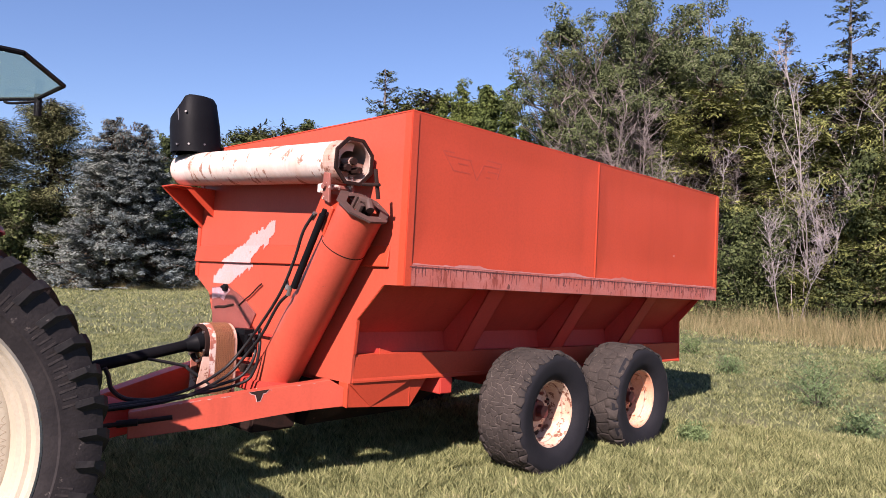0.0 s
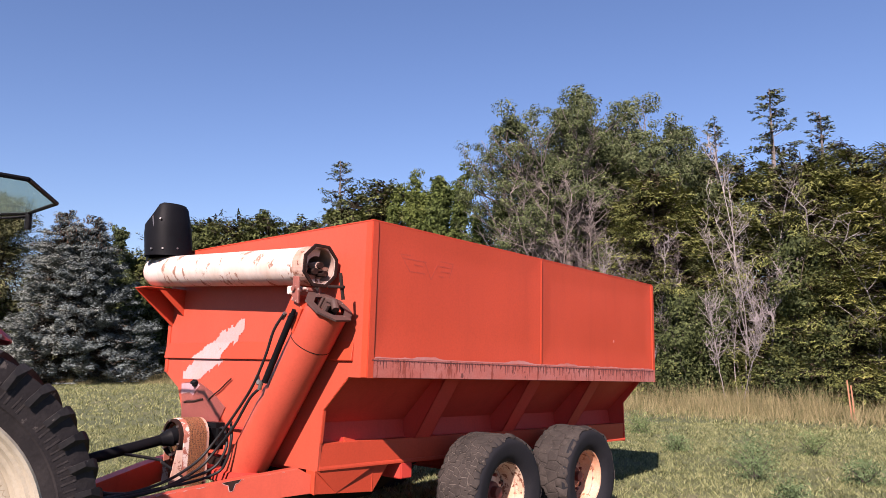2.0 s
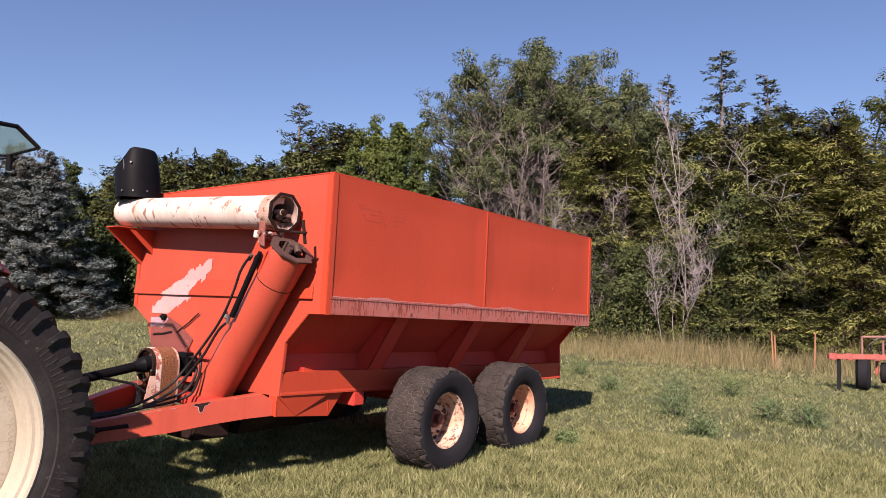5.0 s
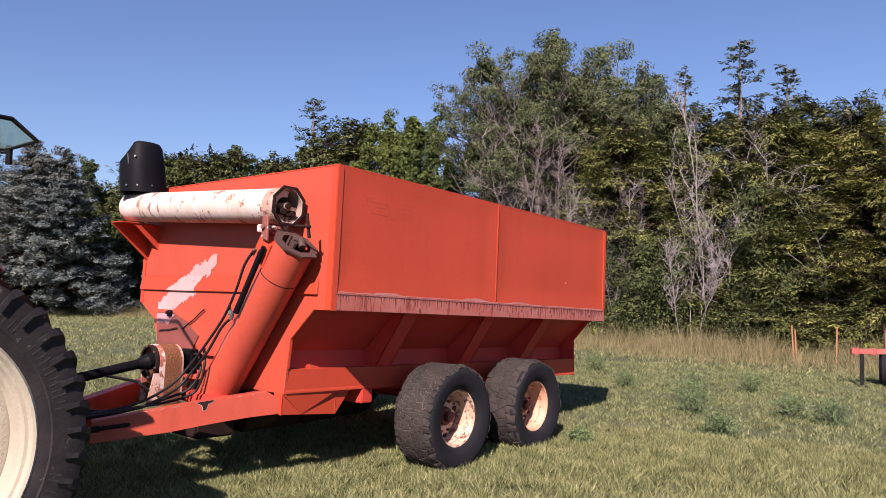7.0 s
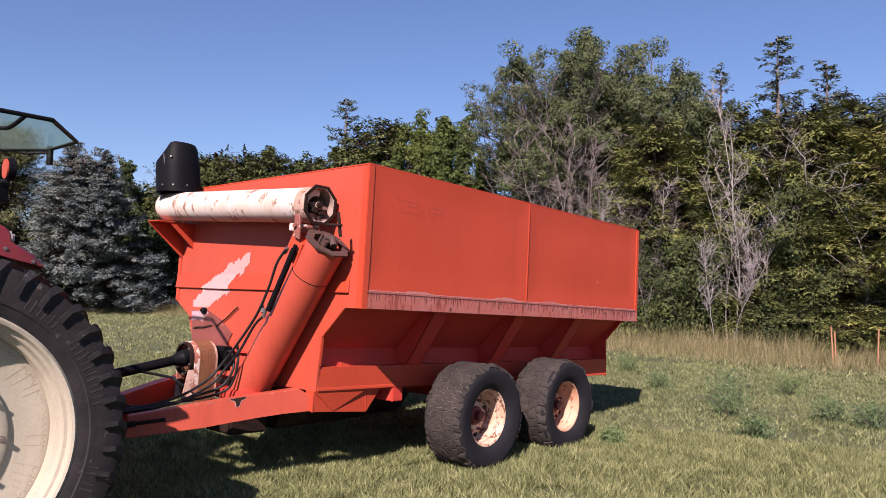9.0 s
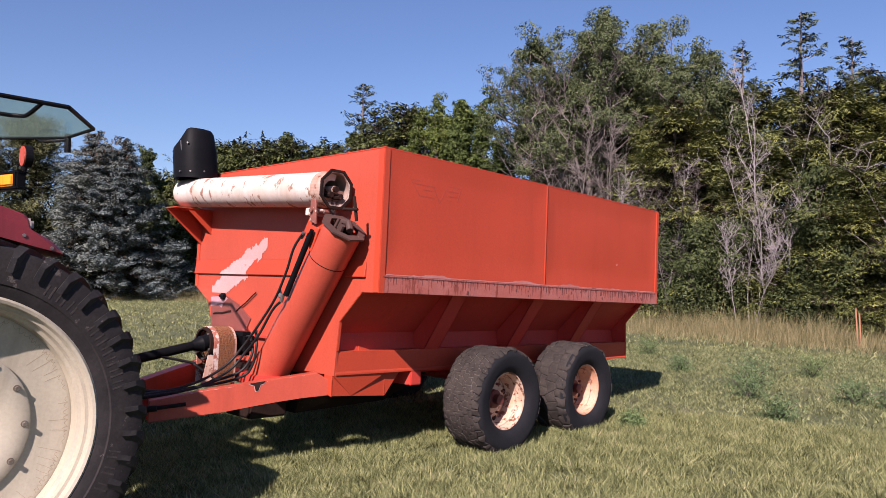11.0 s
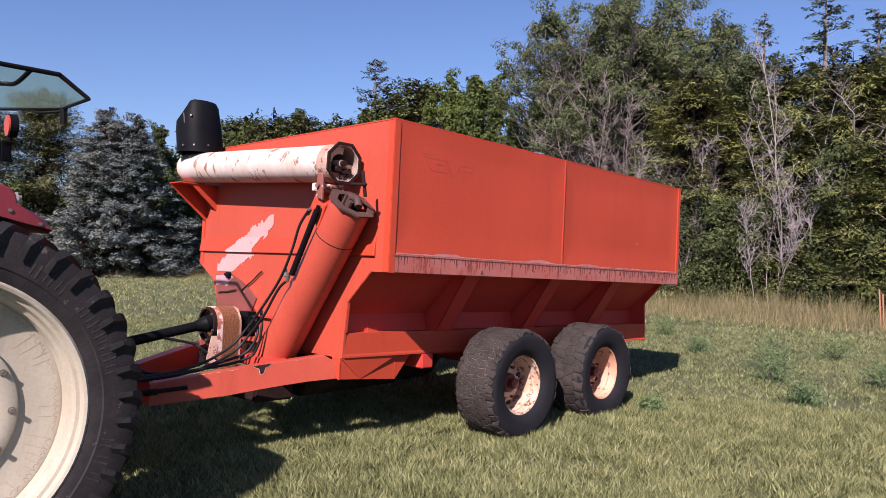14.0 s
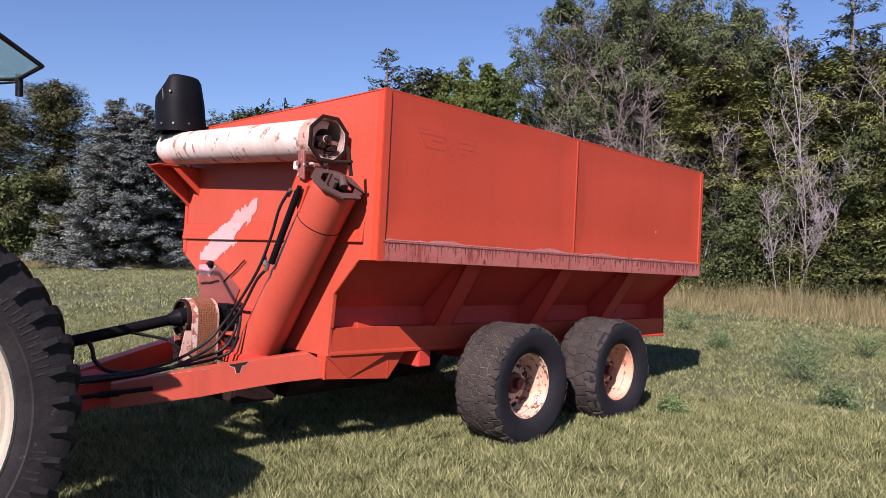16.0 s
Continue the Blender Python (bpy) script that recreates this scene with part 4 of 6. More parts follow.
part("joint_ring", bm, GREASE, cart, "dark ring round the shaft joint", smooth=True)
for k in range(6):
    a = 2 * math.pi * (k + 0.3) / 6
    part("ring_bolt", tube(bmesh.new(), [(-0.712, GY + 0.137 * math.cos(a), GZ + 0.137 * math.sin(a)), (-0.690, GY + 0.137 * math.cos(a), GZ + 0.137 * math.sin(a))], 0.010, 6), STEEL, cart)

shaft = thing("drive_shaft", TILT, "black plastic-shielded drive shaft from tractor to cart", "drive shaft")
S0, S1 = Vector((-0.640, 1.57, 0.962)), Vector((-2.75, 1.56, 0.545))
sway = (S1 - S0).normalized()
bm = bmesh.new()
tube(bm, [S0 + sway * 0.10, S1], 0.042, 20)
part("shield_tube", bm, BLACK, shaft, smooth=True)
bm = bmesh.new()
tube(bm, [S0 - sway * 0.01, S0 + sway * 0.015, S0 + sway * 0.020, S0 + sway * 0.075, S0 + sway * 0.080, S0 + sway * 0.14, S0 + sway * 0.16], 0.07, 24, True, [0.072, 0.080, 0.074, 0.072, 0.066, 0.050, 0.043])
part("shield_bell", bm, BLACK, shaft, smooth=True)
bm = bmesh.new()
tube(bm, [S0 - sway * 0.12, S0 - sway * 0.02], 0.03, 12)
box(bm, S0 - Vector((0.02, 0.05, 0.05)) + Vector((0.06, 0, 0)), S0 + Vector((0.10, 0.05, 0.05)), 0.015)
part("universal_joint", bm, GREASE, shaft)
bm = bmesh.new()
tube(bm, curve_points([S0 + sway * 0.46 + Vector((0, -0.03, -0.025)), S0 + sway * 0.22 + Vector((0.03, -0.06, -0.13)), (-0.80, 1.47, 0.765), (-0.66, 1.42, 0.655)], 8), 0.012, 8)
part("safety_strap", bm, HOSE, shaft, "black safety strap")
bm = bmesh.new()
tube(bm, curve_points([(-1.40, 1.50, 0.80), (-1.37, 1.50, 0.74), (-1.345, 1.49, 0.65), (-1.25, 1.46, 0.58), (-1.05, 1.42, 0.56)], 6), 0.016, 8)
part("hose_loop", bm, HOSE, shaft, "black strap hanging from the shaft", smooth=True)


# ---- cart wheels ----
def tread_profile(s, high):
    """The tread's cross-section by arc length s: nearly flat, then rolling over the shoulder."""
    over = max(0.0, abs(s) - 0.165)
    a = over / 0.07
    y = min(abs(s), 0.165) + 0.07 * math.sin(a)
    r = 0.506 - 0.16 * min(abs(s), 0.165) ** 2 - 0.07 * (1 - math.cos(a))
    return math.copysign(y + high * math.sin(a), s), r + high * math.cos(a)


def tread_blocks(bm, seed, count, rows_across):
    """Worn tread: rows of uneven six-cornered blocks with narrow wandering grooves."""
    rng = random.Random(seed)
    bounds = [-0.226 + 0.452 * i / rows_across for i in range(rows_across + 1)]
    sway = 0.155 / rows_across
    step = 2 * math.pi / count
    knots = [[(b + (rng.uniform(-sway, sway) if 0 < i < rows_across else rng.uniform(-0.020, 0.016)), step * (k / 2 + rng.uniform(-0.21, 0.21))) for k in range(2 * count)] for i, b in enumerate(bounds)]
    for i in range(rows_across):
        for k in range(count):
            k0 = 2 * k + i % 2
            ring = [knots[i][(k0 + d) % (2 * count)] for d in (0, 1, 2)] + [knots[i + 1][(k0 + d) % (2 * count)] for d in (2, 1, 0)]
            first = ring[0][1]
            ring = [(s, a + round((first - a) / (2 * math.pi)) * 2 * math.pi) for s, a in ring]
            ms, ma = sum(s for s, a in ring) / 6, sum(a for s, a in ring) / 6
            proud = rng.uniform(0.005, 0.011) + (rng.uniform(0.003, 0.014) if i in (0, rows_across - 1) else 0)
            loops = []
            for shrink, high in ((0.955, -0.002), (0.935, proud * 0.55), (0.86, proud * 0.9), (0.66, proud)):
                loop = []
                for s, a in ring:
                    y, r = tread_profile(ms + (s - ms) * shrink, high * (0.25 if abs(s) > 0.225 and high > 0 else 1.0))
                    q = ma + (a - ma) * shrink
                    loop.append(bm.verts.new((r * math.cos(q), y, r * math.sin(q))))
                loops.append(loop)
            for r0, r1 in zip(loops, loops[1:]):
                for j in range(6):
                    bm.faces.new((r0[j - 1], r0[j], r1[j], r1[j - 1]))
            bm.faces.new(loops[-1])


def cart_wheel(x, y, z, face, spin, rim_paint, count, rows_across, groove):
    """Wheel with its outer face towards -y (face 1) or +y (face -1)."""
    m = pose(x, y, z, 0, spin, 0 if face > 0 else 180)
    bm = bmesh.new()
    revolve(bm, [(0.03, 0.05), (0.03, 0.095), (-0.030, 0.090), (-0.040, 0.078), (-0.040, 0.0)], 20)
    tube(bm, [(0, -0.04, 0), (0, -0.095, 0)], 0.052, 16)
    tube(bm, [(0, 0.0, 0), (0, 0.36, 0)], 0.06, 12)
    w = part("wheel", bm, HUB, cart, "wheel with rusty red hub")
    w.matrix_basis = m
    bm = bmesh.new()
    shoulder = [tread_profile(-0.30 + 0.025 * k, 0.001) for k in range(25)]
    revolve(bm, [(-0.165, 0.268), (-0.205, 0.300), (-0.231, 0.355)] + shoulder + [(0.231, 0.355), (0.205, 0.30), (0.165, 0.268)], 72)
    part("tyre", bm, SIDEWALL, w, "worn black flotation tyre", smooth=True)
    bm = bmesh.new()
    revolve(bm, [tread_profile(-0.183 + 0.0305 * k, 0.002) for k in range(13)], 72)
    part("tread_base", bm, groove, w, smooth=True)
    bm = bmesh.new()
    tread_blocks(bm, 5, count, rows_across)
    tagged(part("tread", bm, TYRE, w, "cracked grey weathered tread", smooth=True), kind="stuff")
    bm = bmesh.new()
    revolve(bm, [(-0.158, 0.290), (-0.172, 0.290), (-0.178, 0.280), (-0.172, 0.266), (-0.10, 0.258), (-0.06, 0.242), (0.07, 0.236), (0.07, 0.255), (-0.06, 0.262), (-0.10, 0.275), (-0.158, 0.280)], 56)
    part("rim", bm, rim_paint, w, "cream rim with flaking rusty paint", smooth=True)
    bm = bmesh.new()
    revolve(bm, [(-0.005, 0.095), (0.000, 0.13), (0.020, 0.185), (0.052, 0.236), (0.062, 0.236), (0.030, 0.185), (0.010, 0.13), (0.005, 0.095)], 40)
    part("wheel_disc", bm, rim_paint, w, smooth=True)
    for depth, radius, thick in ((-0.088, 0.2545, 0.007), (0.045, 0.2345, 0.006)):
        bm = bmesh.new()
        revolve(bm, [(depth - thick, radius), (depth, radius - thick), (depth + thick, radius), (depth, radius + thick)], 56)
        part("rim_step", bm, WORN_WHITE, w, "rusty step pressed round the rim", smooth=True)
    for k in range(8):
        a = 2 * math.pi * k / 8
        bm = bmesh.new()
        tube(bm, [(0.150 * math.cos(a), 0.015, 0.150 * math.sin(a)), (0.150 * math.cos(a), -0.026, 0.150 * math.sin(a))], 0.014, 6)
        part("wheel_nut", bm, HUB, w)
    # Hand holes are dark discs on the sheet, an opening's shade as colour.
    for k in range(4):
        a = 2 * math.pi * (k + 0.4) / 4
        bm = bmesh.new()
        tube(bm, [(0.196 * math.cos(a), 0.020, 0.196 * math.sin(a)), (0.196 * math.cos(a), 0.032, 0.196 * math.sin(a))], 0.030, 12)
        part("hand_hole_shade", bm, GREASE, w)
    return w


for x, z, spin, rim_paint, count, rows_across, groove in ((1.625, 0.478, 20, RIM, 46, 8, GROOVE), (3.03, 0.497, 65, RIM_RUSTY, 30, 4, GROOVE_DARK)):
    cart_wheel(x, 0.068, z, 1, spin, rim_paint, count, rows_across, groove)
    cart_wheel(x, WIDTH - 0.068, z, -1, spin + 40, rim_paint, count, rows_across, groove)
for y in (0.46, WIDTH - 0.46):
    bm = bmesh.new()
    beam(bm, (1.5, y, 0.42), (3.15, y, 0.44), 0.12, 0.14)
    tube(bm, [(2.32, y, 0.5), (2.32, y + (0.2 if y < 1 else -0.2), 0.6)], 0.08, 14)
    part("walking_beam", bm, RED_BOUNCE, cart)
part("axle", tube(bmesh.new(), [(2.32, 0.5, 0.56), (2.32, WIDTH - 0.5, 0.56)], 0.07, 14), RED_BOUNCE, cart)

# ---- the tractor ----
tractor = thing("tractor", Matrix(), "red farm tractor with cream rear wheels and open rear window", "tractor")


def tractor_wheel(y, face):
    m = pose(-2.945, y, 0.875, 0, 12, 0 if face > 0 else 180)
    bm = bmesh.new()
    revolve(bm, [(0.085, 0.0), (0.085, 0.10), (0.097, 0.115), (0.092, 0.16), (0.070, 0.22), (0.038, 0.285), (0.018, 0.335), (0.012, 0.37), (0.012, 0.418), (0.016, 0.424), (0.035, 0.424), (0.06, 0.40), (0.12, 0.14), (0.14, 0.10), (0.14, 0.0)], 96)
    w = part("rear_wheel", bm, CREAM, tractor, "cream rear wheel with bolted centre", smooth=True)
    w.matrix_basis = m @ Matrix.Diagonal((1.03, 1, 1.03, 1))
    bm = bmesh.new()
    revolve(bm, [(-0.150, 0.700), (-0.174, 0.740), (-0.180, 0.775), (-0.188, 0.782), (-0.190, 0.84), (-0.187, 0.915), (-0.172, 0.968), (-0.06, 0.989), (0.22, 0.988), (0.33, 0.96), (0.36, 0.900), (0.365, 0.84), (0.355, 0.79), (0.34, 0.735), (0.30, 0.70)], 96)
    part("tyre", bm, TRACTOR_TYRE, w, "black tractor tyre", smooth=True)
    count = 40
    for k in range(count):
        for s in (-1, 1):
            a = 2 * math.pi * (k + (0.5 if s > 0 else 0)) / count
            bm = bmesh.new()
            rows = []
            for t, half in ((0.0, 0.016), (0.35, 0.017), (0.7, 0.019), (1.0, 0.024), (1.10, 0.026), (1.20, 0.015)):
                yy = 0.085 + s * (0.012 + 0.236 * t)
                ang = a + 0.20 * t
                hi = 1.014 - 0.014 * t ** 3 - (0.018 if t > 1.05 else 0) - (0.045 if t > 1.15 else 0)
                lo = 0.955 - 0.02 * t ** 2 - (0.05 if t > 1.05 else 0) - (0.03 if t > 1.15 else 0)
                rows.append([bm.verts.new((r * math.cos(ang + q), yy, r * math.sin(ang + q))) for r, q in ((lo, -half * 1.25), (hi, -half), (hi, half), (lo, half * 1.25))])
            for r0, r1 in zip(rows, rows[1:]):
                for i in range(3):
                    bm.faces.new((r0[i], r0[i + 1], r1[i + 1], r1[i]))
            bm.faces.new(rows[0])
            bm.faces.new(rows[-1][::-1])
            part("lug", bm, LUG, w)
    bm = bmesh.new()
    revolve(bm, [(-0.145, 0.715), (-0.160, 0.718), (-0.168, 0.705), (-0.160, 0.690), (-0.120, 0.682), (-0.115, 0.665), (-0.075, 0.657), (-0.062, 0.640), (0.02, 0.634), (0.24, 0.620), (0.30, 0.68), (0.31, 0.71)], 80)
    part("rim", bm, CREAM, w, "cream stepped rim", smooth=True)
    bm = bmesh.new()
    revolve(bm, [(0.015, 0.640), (0.010, 0.628), (0.012, 0.612), (0.022, 0.56), (0.032, 0.50), (0.036, 0.36), (0.052, 0.36), (0.048, 0.50), (0.030, 0.63)], 96)
    part("wheel_disc", bm, CREAM, w, "cream wheel disc with dirt cracks", smooth=True)
    for k in range(12):
        a = 2 * math.pi * (k + 0.3) / 12
        bm = bmesh.new()
        c0 = Vector((0.392 * math.cos(a), 0.014, 0.392 * math.sin(a)))
        tube(bm, [c0, c0 + Vector((0, -0.006, 0))], 0.019, 14)
        tube(bm, [c0, c0 + Vector((0, -0.026, 0))], 0.0135, 6)
        part("wheel_bolt", bm, GREY_BOLT, w)
    # dried dirt: scallops and short cracks where the disc meets the rim
    rng = random.Random(31)
    bm = bmesh.new()
    a = 0.0
    while a < 2 * math.pi:
        span = rng.uniform(0.03, 0.065)
        deep = rng.uniform(0.012, 0.028)
        if rng.random() < 0.8:
            pts = []
            for i in range(6):
                q = i / 5
                r = 0.618 - deep * math.sin(math.pi * q)
                pts.append(Vector((r * math.cos(a + span * q), 0.0115 + 0.2 * (0.612 - r) * (r < 0.612), r * math.sin(a + span * q))))
            tube(bm, pts, 0.0012, 4)
        if rng.random() < 0.3:
            far = rng.uniform(0.04, 0.13)
            pts = []
            for i in range(5):
                r = 0.612 - far * i / 4
                q = a + rng.uniform(-0.0018, 0.0018)
                pts.append(Vector((r * math.cos(q), 0.0118 + (0.19 * (0.612 - r) if r > 0.56 else 0.0099 + 0.167 * (0.56 - r)), r * math.sin(q))))
            tube(bm, pts, 0.0011, 4)
        a += span
    tagged(part("dirt_cracks", bm, DIRT_LINE, w), kind="stuff")
    # raised marks of sidewall lettering, as plain bars
    for k in range(12):
        a = 0.42 + 0.085 * k if k < 6 else 1.05 + 0.09 * (k - 6) if k < 9 else -0.28 + 0.11 * (k - 9)
        bm = bmesh.new()
        rad = Vector((math.cos(a), 0, math.sin(a)))
        tan = Vector((-math.sin(a), 0, math.cos(a)))
        c0 = rad * 0.835 + Vector((0, -0.188, 0))
        for dt, w0, h0 in ((-0.018, 0.005, 0.036), (0.014, 0.004, 0.030)):
            mid = c0 + tan * dt
            prism(bm, [mid - tan * w0 - rad * h0, mid + tan * w0 - rad * h0, mid + tan * w0 + rad * h0, mid - tan * w0 + rad * h0], (0, -0.003, 0))
        part("sidewall_mark", bm, TYRE_MARK, w)
    return w


tractor_wheel(0.045, 1)
tractor_wheel(3.42, -1)
part("rear_axle", tube(bmesh.new(), [(-2.93, 0.15, 0.905), (-2.93, 3.3, 0.905)], 0.10, 20), TRACTOR_RED, tractor)
bm = bmesh.new()
box(bm, (-4.6, 1.42, 0.55), (-2.6, 2.04, 1.25), 0.05)
part("transmission", bm, TRACTOR_RED, tractor)
bm = bmesh.new()
box(bm, (-7.2, 1.28, 0.95), (-4.6, 2.18, 1.95), 0.12)
part("hood", bm, TRACTOR_RED, tractor)
for y0, y1 in ((0.30, 0.98), (2.48, 3.16)):
    bm = bmesh.new()
    upper = [(-4.0, 2.09), (-3.4, 2.11), (-2.9, 2.085), (-2.66, 2.04), (-2.47, 1.975), (-2.36, 1.915), (-2.27, 1.84)]
    lower = [(-2.275, 1.80), (-2.42, 1.86), (-2.60, 1.93), (-2.85, 1.975), (-3.2, 1.995), (-4.0, 1.985)]
    prism(bm, [(x, y0, z) for x, z in upper + lower], (0, y1 - y0, 0), 0.02)
    fender = part("fender", bm, TRACTOR_RED, tractor, "glossy dark red rear fender", smooth=True)
    bm = bmesh.new()
    cap = [(-4.0, 2.17), (-3.4, 2.20), (-2.9, 2.165), (-2.65, 2.115), (-2.49, 2.06), (-2.462, 2.03), (-2.45, 1.95), (-2.66, 2.02), (-2.9, 2.06), (-4.0, 2.07)]
    prism(bm, [(x, y0 + 0.03, z) for x, z in cap], (0, y1 - y0 - 0.03, 0), 0.012)
    part("fender_cap", bm, TRACTOR_RED, fender)
    for x, z in ((-2.50, 1.93), (-2.345, 1.858), (-2.86, 2.0)):
        part("rivet", tube(bmesh.new(), [(x, y0 + 0.004, z), (x, y0 - 0.008, z)], 0.011, 8), STEEL, fender)
bm = bmesh.new()
box(bm, (-2.452, 0.46, 1.965), (-2.395, 0.60, 2.045), 0.018)
part("work_lamp", bm, LAMP_GREY, tractor, "small pale work lamp")
# cab, mostly out of view; built wide to cast shade on the ground
bm = bmesh.new()
box(bm, (-4.9, 0.68, 2.90), (-2.96, 2.78, 3.10), 0.07)
part("cab_roof", bm, TRACTOR_RED, tractor)
for x, y in ((-3.05, 0.78), (-3.05, 2.68), (-4.8, 0.78), (-4.8, 2.68)):
    part("cab_post", beam(bmesh.new(), (x, y, 1.2), (x + 0.02, y, 1.2), 0.08, 1.7), TRIM, tractor)
for y in (0.71, 2.72):
    part("quarter_panel", prism(bmesh.new(), [(-3.72, y, 2.0), (-2.97, y, 2.0), (-2.97, y, 2.92), (-3.85, y, 2.92)], (0, 0.03, 0), 0.006), TRIM, tractor)
bm = bmesh.new()
box(bm, (-4.7, 1.0, 1.15), (-3.0, 2.46, 1.55), 0.05)
part("cab_floor", bm, TRIM, tractor)
# Skirts behind the wheels, stretched to block sun from the ground.
for y in (0.985, 2.455):
    bm = bmesh.new()
    prism(bm, [(-3.95, y, 0.95), (-3.95, y, 2.16), (-3.4, y, 2.19), (-2.9, y, 2.15), (-2.5, y, 2.02), (-2.28, y, 1.84), (-2.20, y, 1.45), (-2.45, y, 1.0)], (0, 0.02, 0))
    part("fender_shade_skirt", bm, TRACTOR_RED, tractor)
bm = bmesh.new()
box(bm, (-3.12, 1.02, 1.5), (-3.02, 2.44, 2.45), 0.02)
part("cab_rear_panel", bm, TRIM, tractor)
# Liner added to block sun; it also darkens the gap under the fender.
for y0, y1 in ((0.46, 0.98), (2.48, 3.0)):
    bm = bmesh.new()
    prism(bm, [(-3.7, y0, 1.70), (-3.7, y0, 1.95), (-2.9, y0, 1.94), (-2.45, y0, 1.84), (-2.36, y0, 1.70), (-2.6, y0, 1.76), (-3.1, y0, 1.84)], (0, y1 - y0, 0))
    part("fender_shade_liner", bm, TRIM, tractor)
bm = bmesh.new()
box(bm, (-4.1, 1.45, 1.56), (-3.5, 2.0, 1.72), 0.05)
box(bm, (-3.62, 1.45, 1.72), (-3.48, 2.0, 2.4), 0.05)
part("cab_seat", bm, TRIM, tractor)
bm = bmesh.new()
box(bm, (-4.75, 0.55, 0.6), (-3.75, 1.35, 1.15), 0.08)
part("fuel_tank", bm, TRIM, tractor)
for y in (1.42, 1.98):
    part("lift_arm", beam(bmesh.new(), (-2.75, y, 0.55), (-2.05, y + (0.06 if y > 1.7 else -0.06), 0.36), 0.06, 0.09), TRIM, tractor)
# rear window, swung up and open
def pane_point(u, v):
    return Vector((-3.05 + u, v, 2.88 - 0.03 * u))
PANE = [pane_point(0, 0.88), pane_point(0.96, 0.83), pane_point(1.36, 1.45), pane_point(1.36, 2.02), pane_point(0.96, 2.63), pane_point(0, 2.58)]
bm = bmesh.new()
prism(bm, PANE, (0, 0, 0.006))
win = part("rear_window", bm, GLASS, tractor, "green tinted rear window standing open")
win.visible_shadow = False
bm = bmesh.new()
for a, b in zip(PANE, PANE[1:] + PANE[:1]):
    tube(bm, [a, b], 0.016, 8)
part("window_seal", bm, BLACK, win, "black rubber seal")
bm = bmesh.new()
drop = Vector((0, 0, 0.055))
tube(bm, curve_points([pane_point(-0.02, 1.24) - drop, pane_point(0.62, 1.20) - drop, pane_point(0.73, 1.17) - drop, pane_point(0.775, 1.08) - drop, pane_point(0.80, 0.86)], 6), 0.015, 8)
part("grab_bar", bm, BLACK, win)
bm = bmesh.new()
tube(bm, [pane_point(1.36, 2.0) + Vector((0, 0, 0.03)), pane_point(1.36, 2.0) - Vector((0, 0, 0.13))], 0.026, 10)
tube(bm, curve_points([pane_point(1.34, 2.0) - Vector((0, 0, 0.03)), pane_point(1.22, 2.1) - Vector((0, 0, 0.05)), pane_point(1.2, 2.2) - Vector((0, 0, 0.03))], 5), 0.010, 8)
part("window_latch", bm, BLACK, win)
# lamps at the fender
BAR = Matrix.Translation((-2.51, 0.315, 0)) @ Matrix.Rotation(math.radians(-77), 4, "Z") @ Matrix.Translation((2.51, -0.315, 0))
for x0, x1 in ((-2.95, -2.765), (-2.755, -2.57)):
    bm = bmesh.new()
    box(bm, (x0, 0.28, 2.228), (x1, 0.34, 2.30), 0.010)
    bmesh.ops.transform(bm, matrix=BAR, verts=bm.verts)
    part("amber_lamp", bm, AMBER, tractor, "amber marker lamp")
bm = bmesh.new()
box(bm, (-3.25, 0.285, 2.302), (-2.52, 0.35, 2.318), 0.006)
box(bm, (-3.25, 0.285, 2.206), (-2.52, 0.35, 2.226), 0.006)
box(bm, (-2.764, 0.285, 2.227), (-2.756, 0.34, 2.301))
box(bm, (-2.568, 0.280, 2.212), (-2.525, 0.345, 2.322), 0.01)
bmesh.ops.transform(bm, matrix=BAR, verts=bm.verts)
tube(bm, [(-2.51, 0.31, 2.32), (-2.50, 0.30, 2.36)], 0.018, 8)
tube(bm, [(-2.60, 0.44, 2.22), (-2.70, 0.55, 2.05)], 0.018, 8)
part("lamp_bracket", bm, BLACK, tractor)
bm = bmesh.new()
tube(bm, [(-2.5225, 0.3063, 2.405), (-2.5150, 0.3060, 2.405)], 0.060, 24)
rear_reflector = part("tail_reflector", bm, ORANGE, tractor, "round orange reflector")
bm = bmesh.new()
tube(bm, [(-2.5165, 0.306, 2.405), (-2.4766, 0.3055, 2.405)], 0.067, 24)
part("reflector_housing", bm, BLACK, rear_reflector, "black housing")


# ---- trees ----
def limbs(rng, start, way, length, radius, depth, out, spread=0.6, lift=0.12, shrink=0.7, crook=0.16):
    """Grows forked limbs; out takes (points, radii, depth)."""
    pts, p, d = [start.copy()], start.copy(), way.normalized()
    for k in range(3):
        d = (d + Vector((rng.uniform(-1, 1), rng.uniform(-1, 1), rng.uniform(-0.6, 0.8))) * crook + Vector((0, 0, lift * 0.4))).normalized()
        p = p + d * (length / 3)
        pts.append(p.copy())
    out.append((pts, [radius * (1 - 0.14 * k) for k in range(4)], depth))
    if depth == 0:
        return
    for k in range(rng.choice((2, 3, 3))):
        q = pts[rng.choice((2, 3, 3))]
        turn = Vector((rng.uniform(-1, 1), rng.uniform(-1, 1), rng.uniform(-0.7, 0.7)))
        limbs(rng, q, d + turn * spread + Vector((0, 0, lift)), length * shrink * rng.uniform(0.75, 1.2), radius * 0.58, depth - 1, out, spread, lift, shrink, crook)


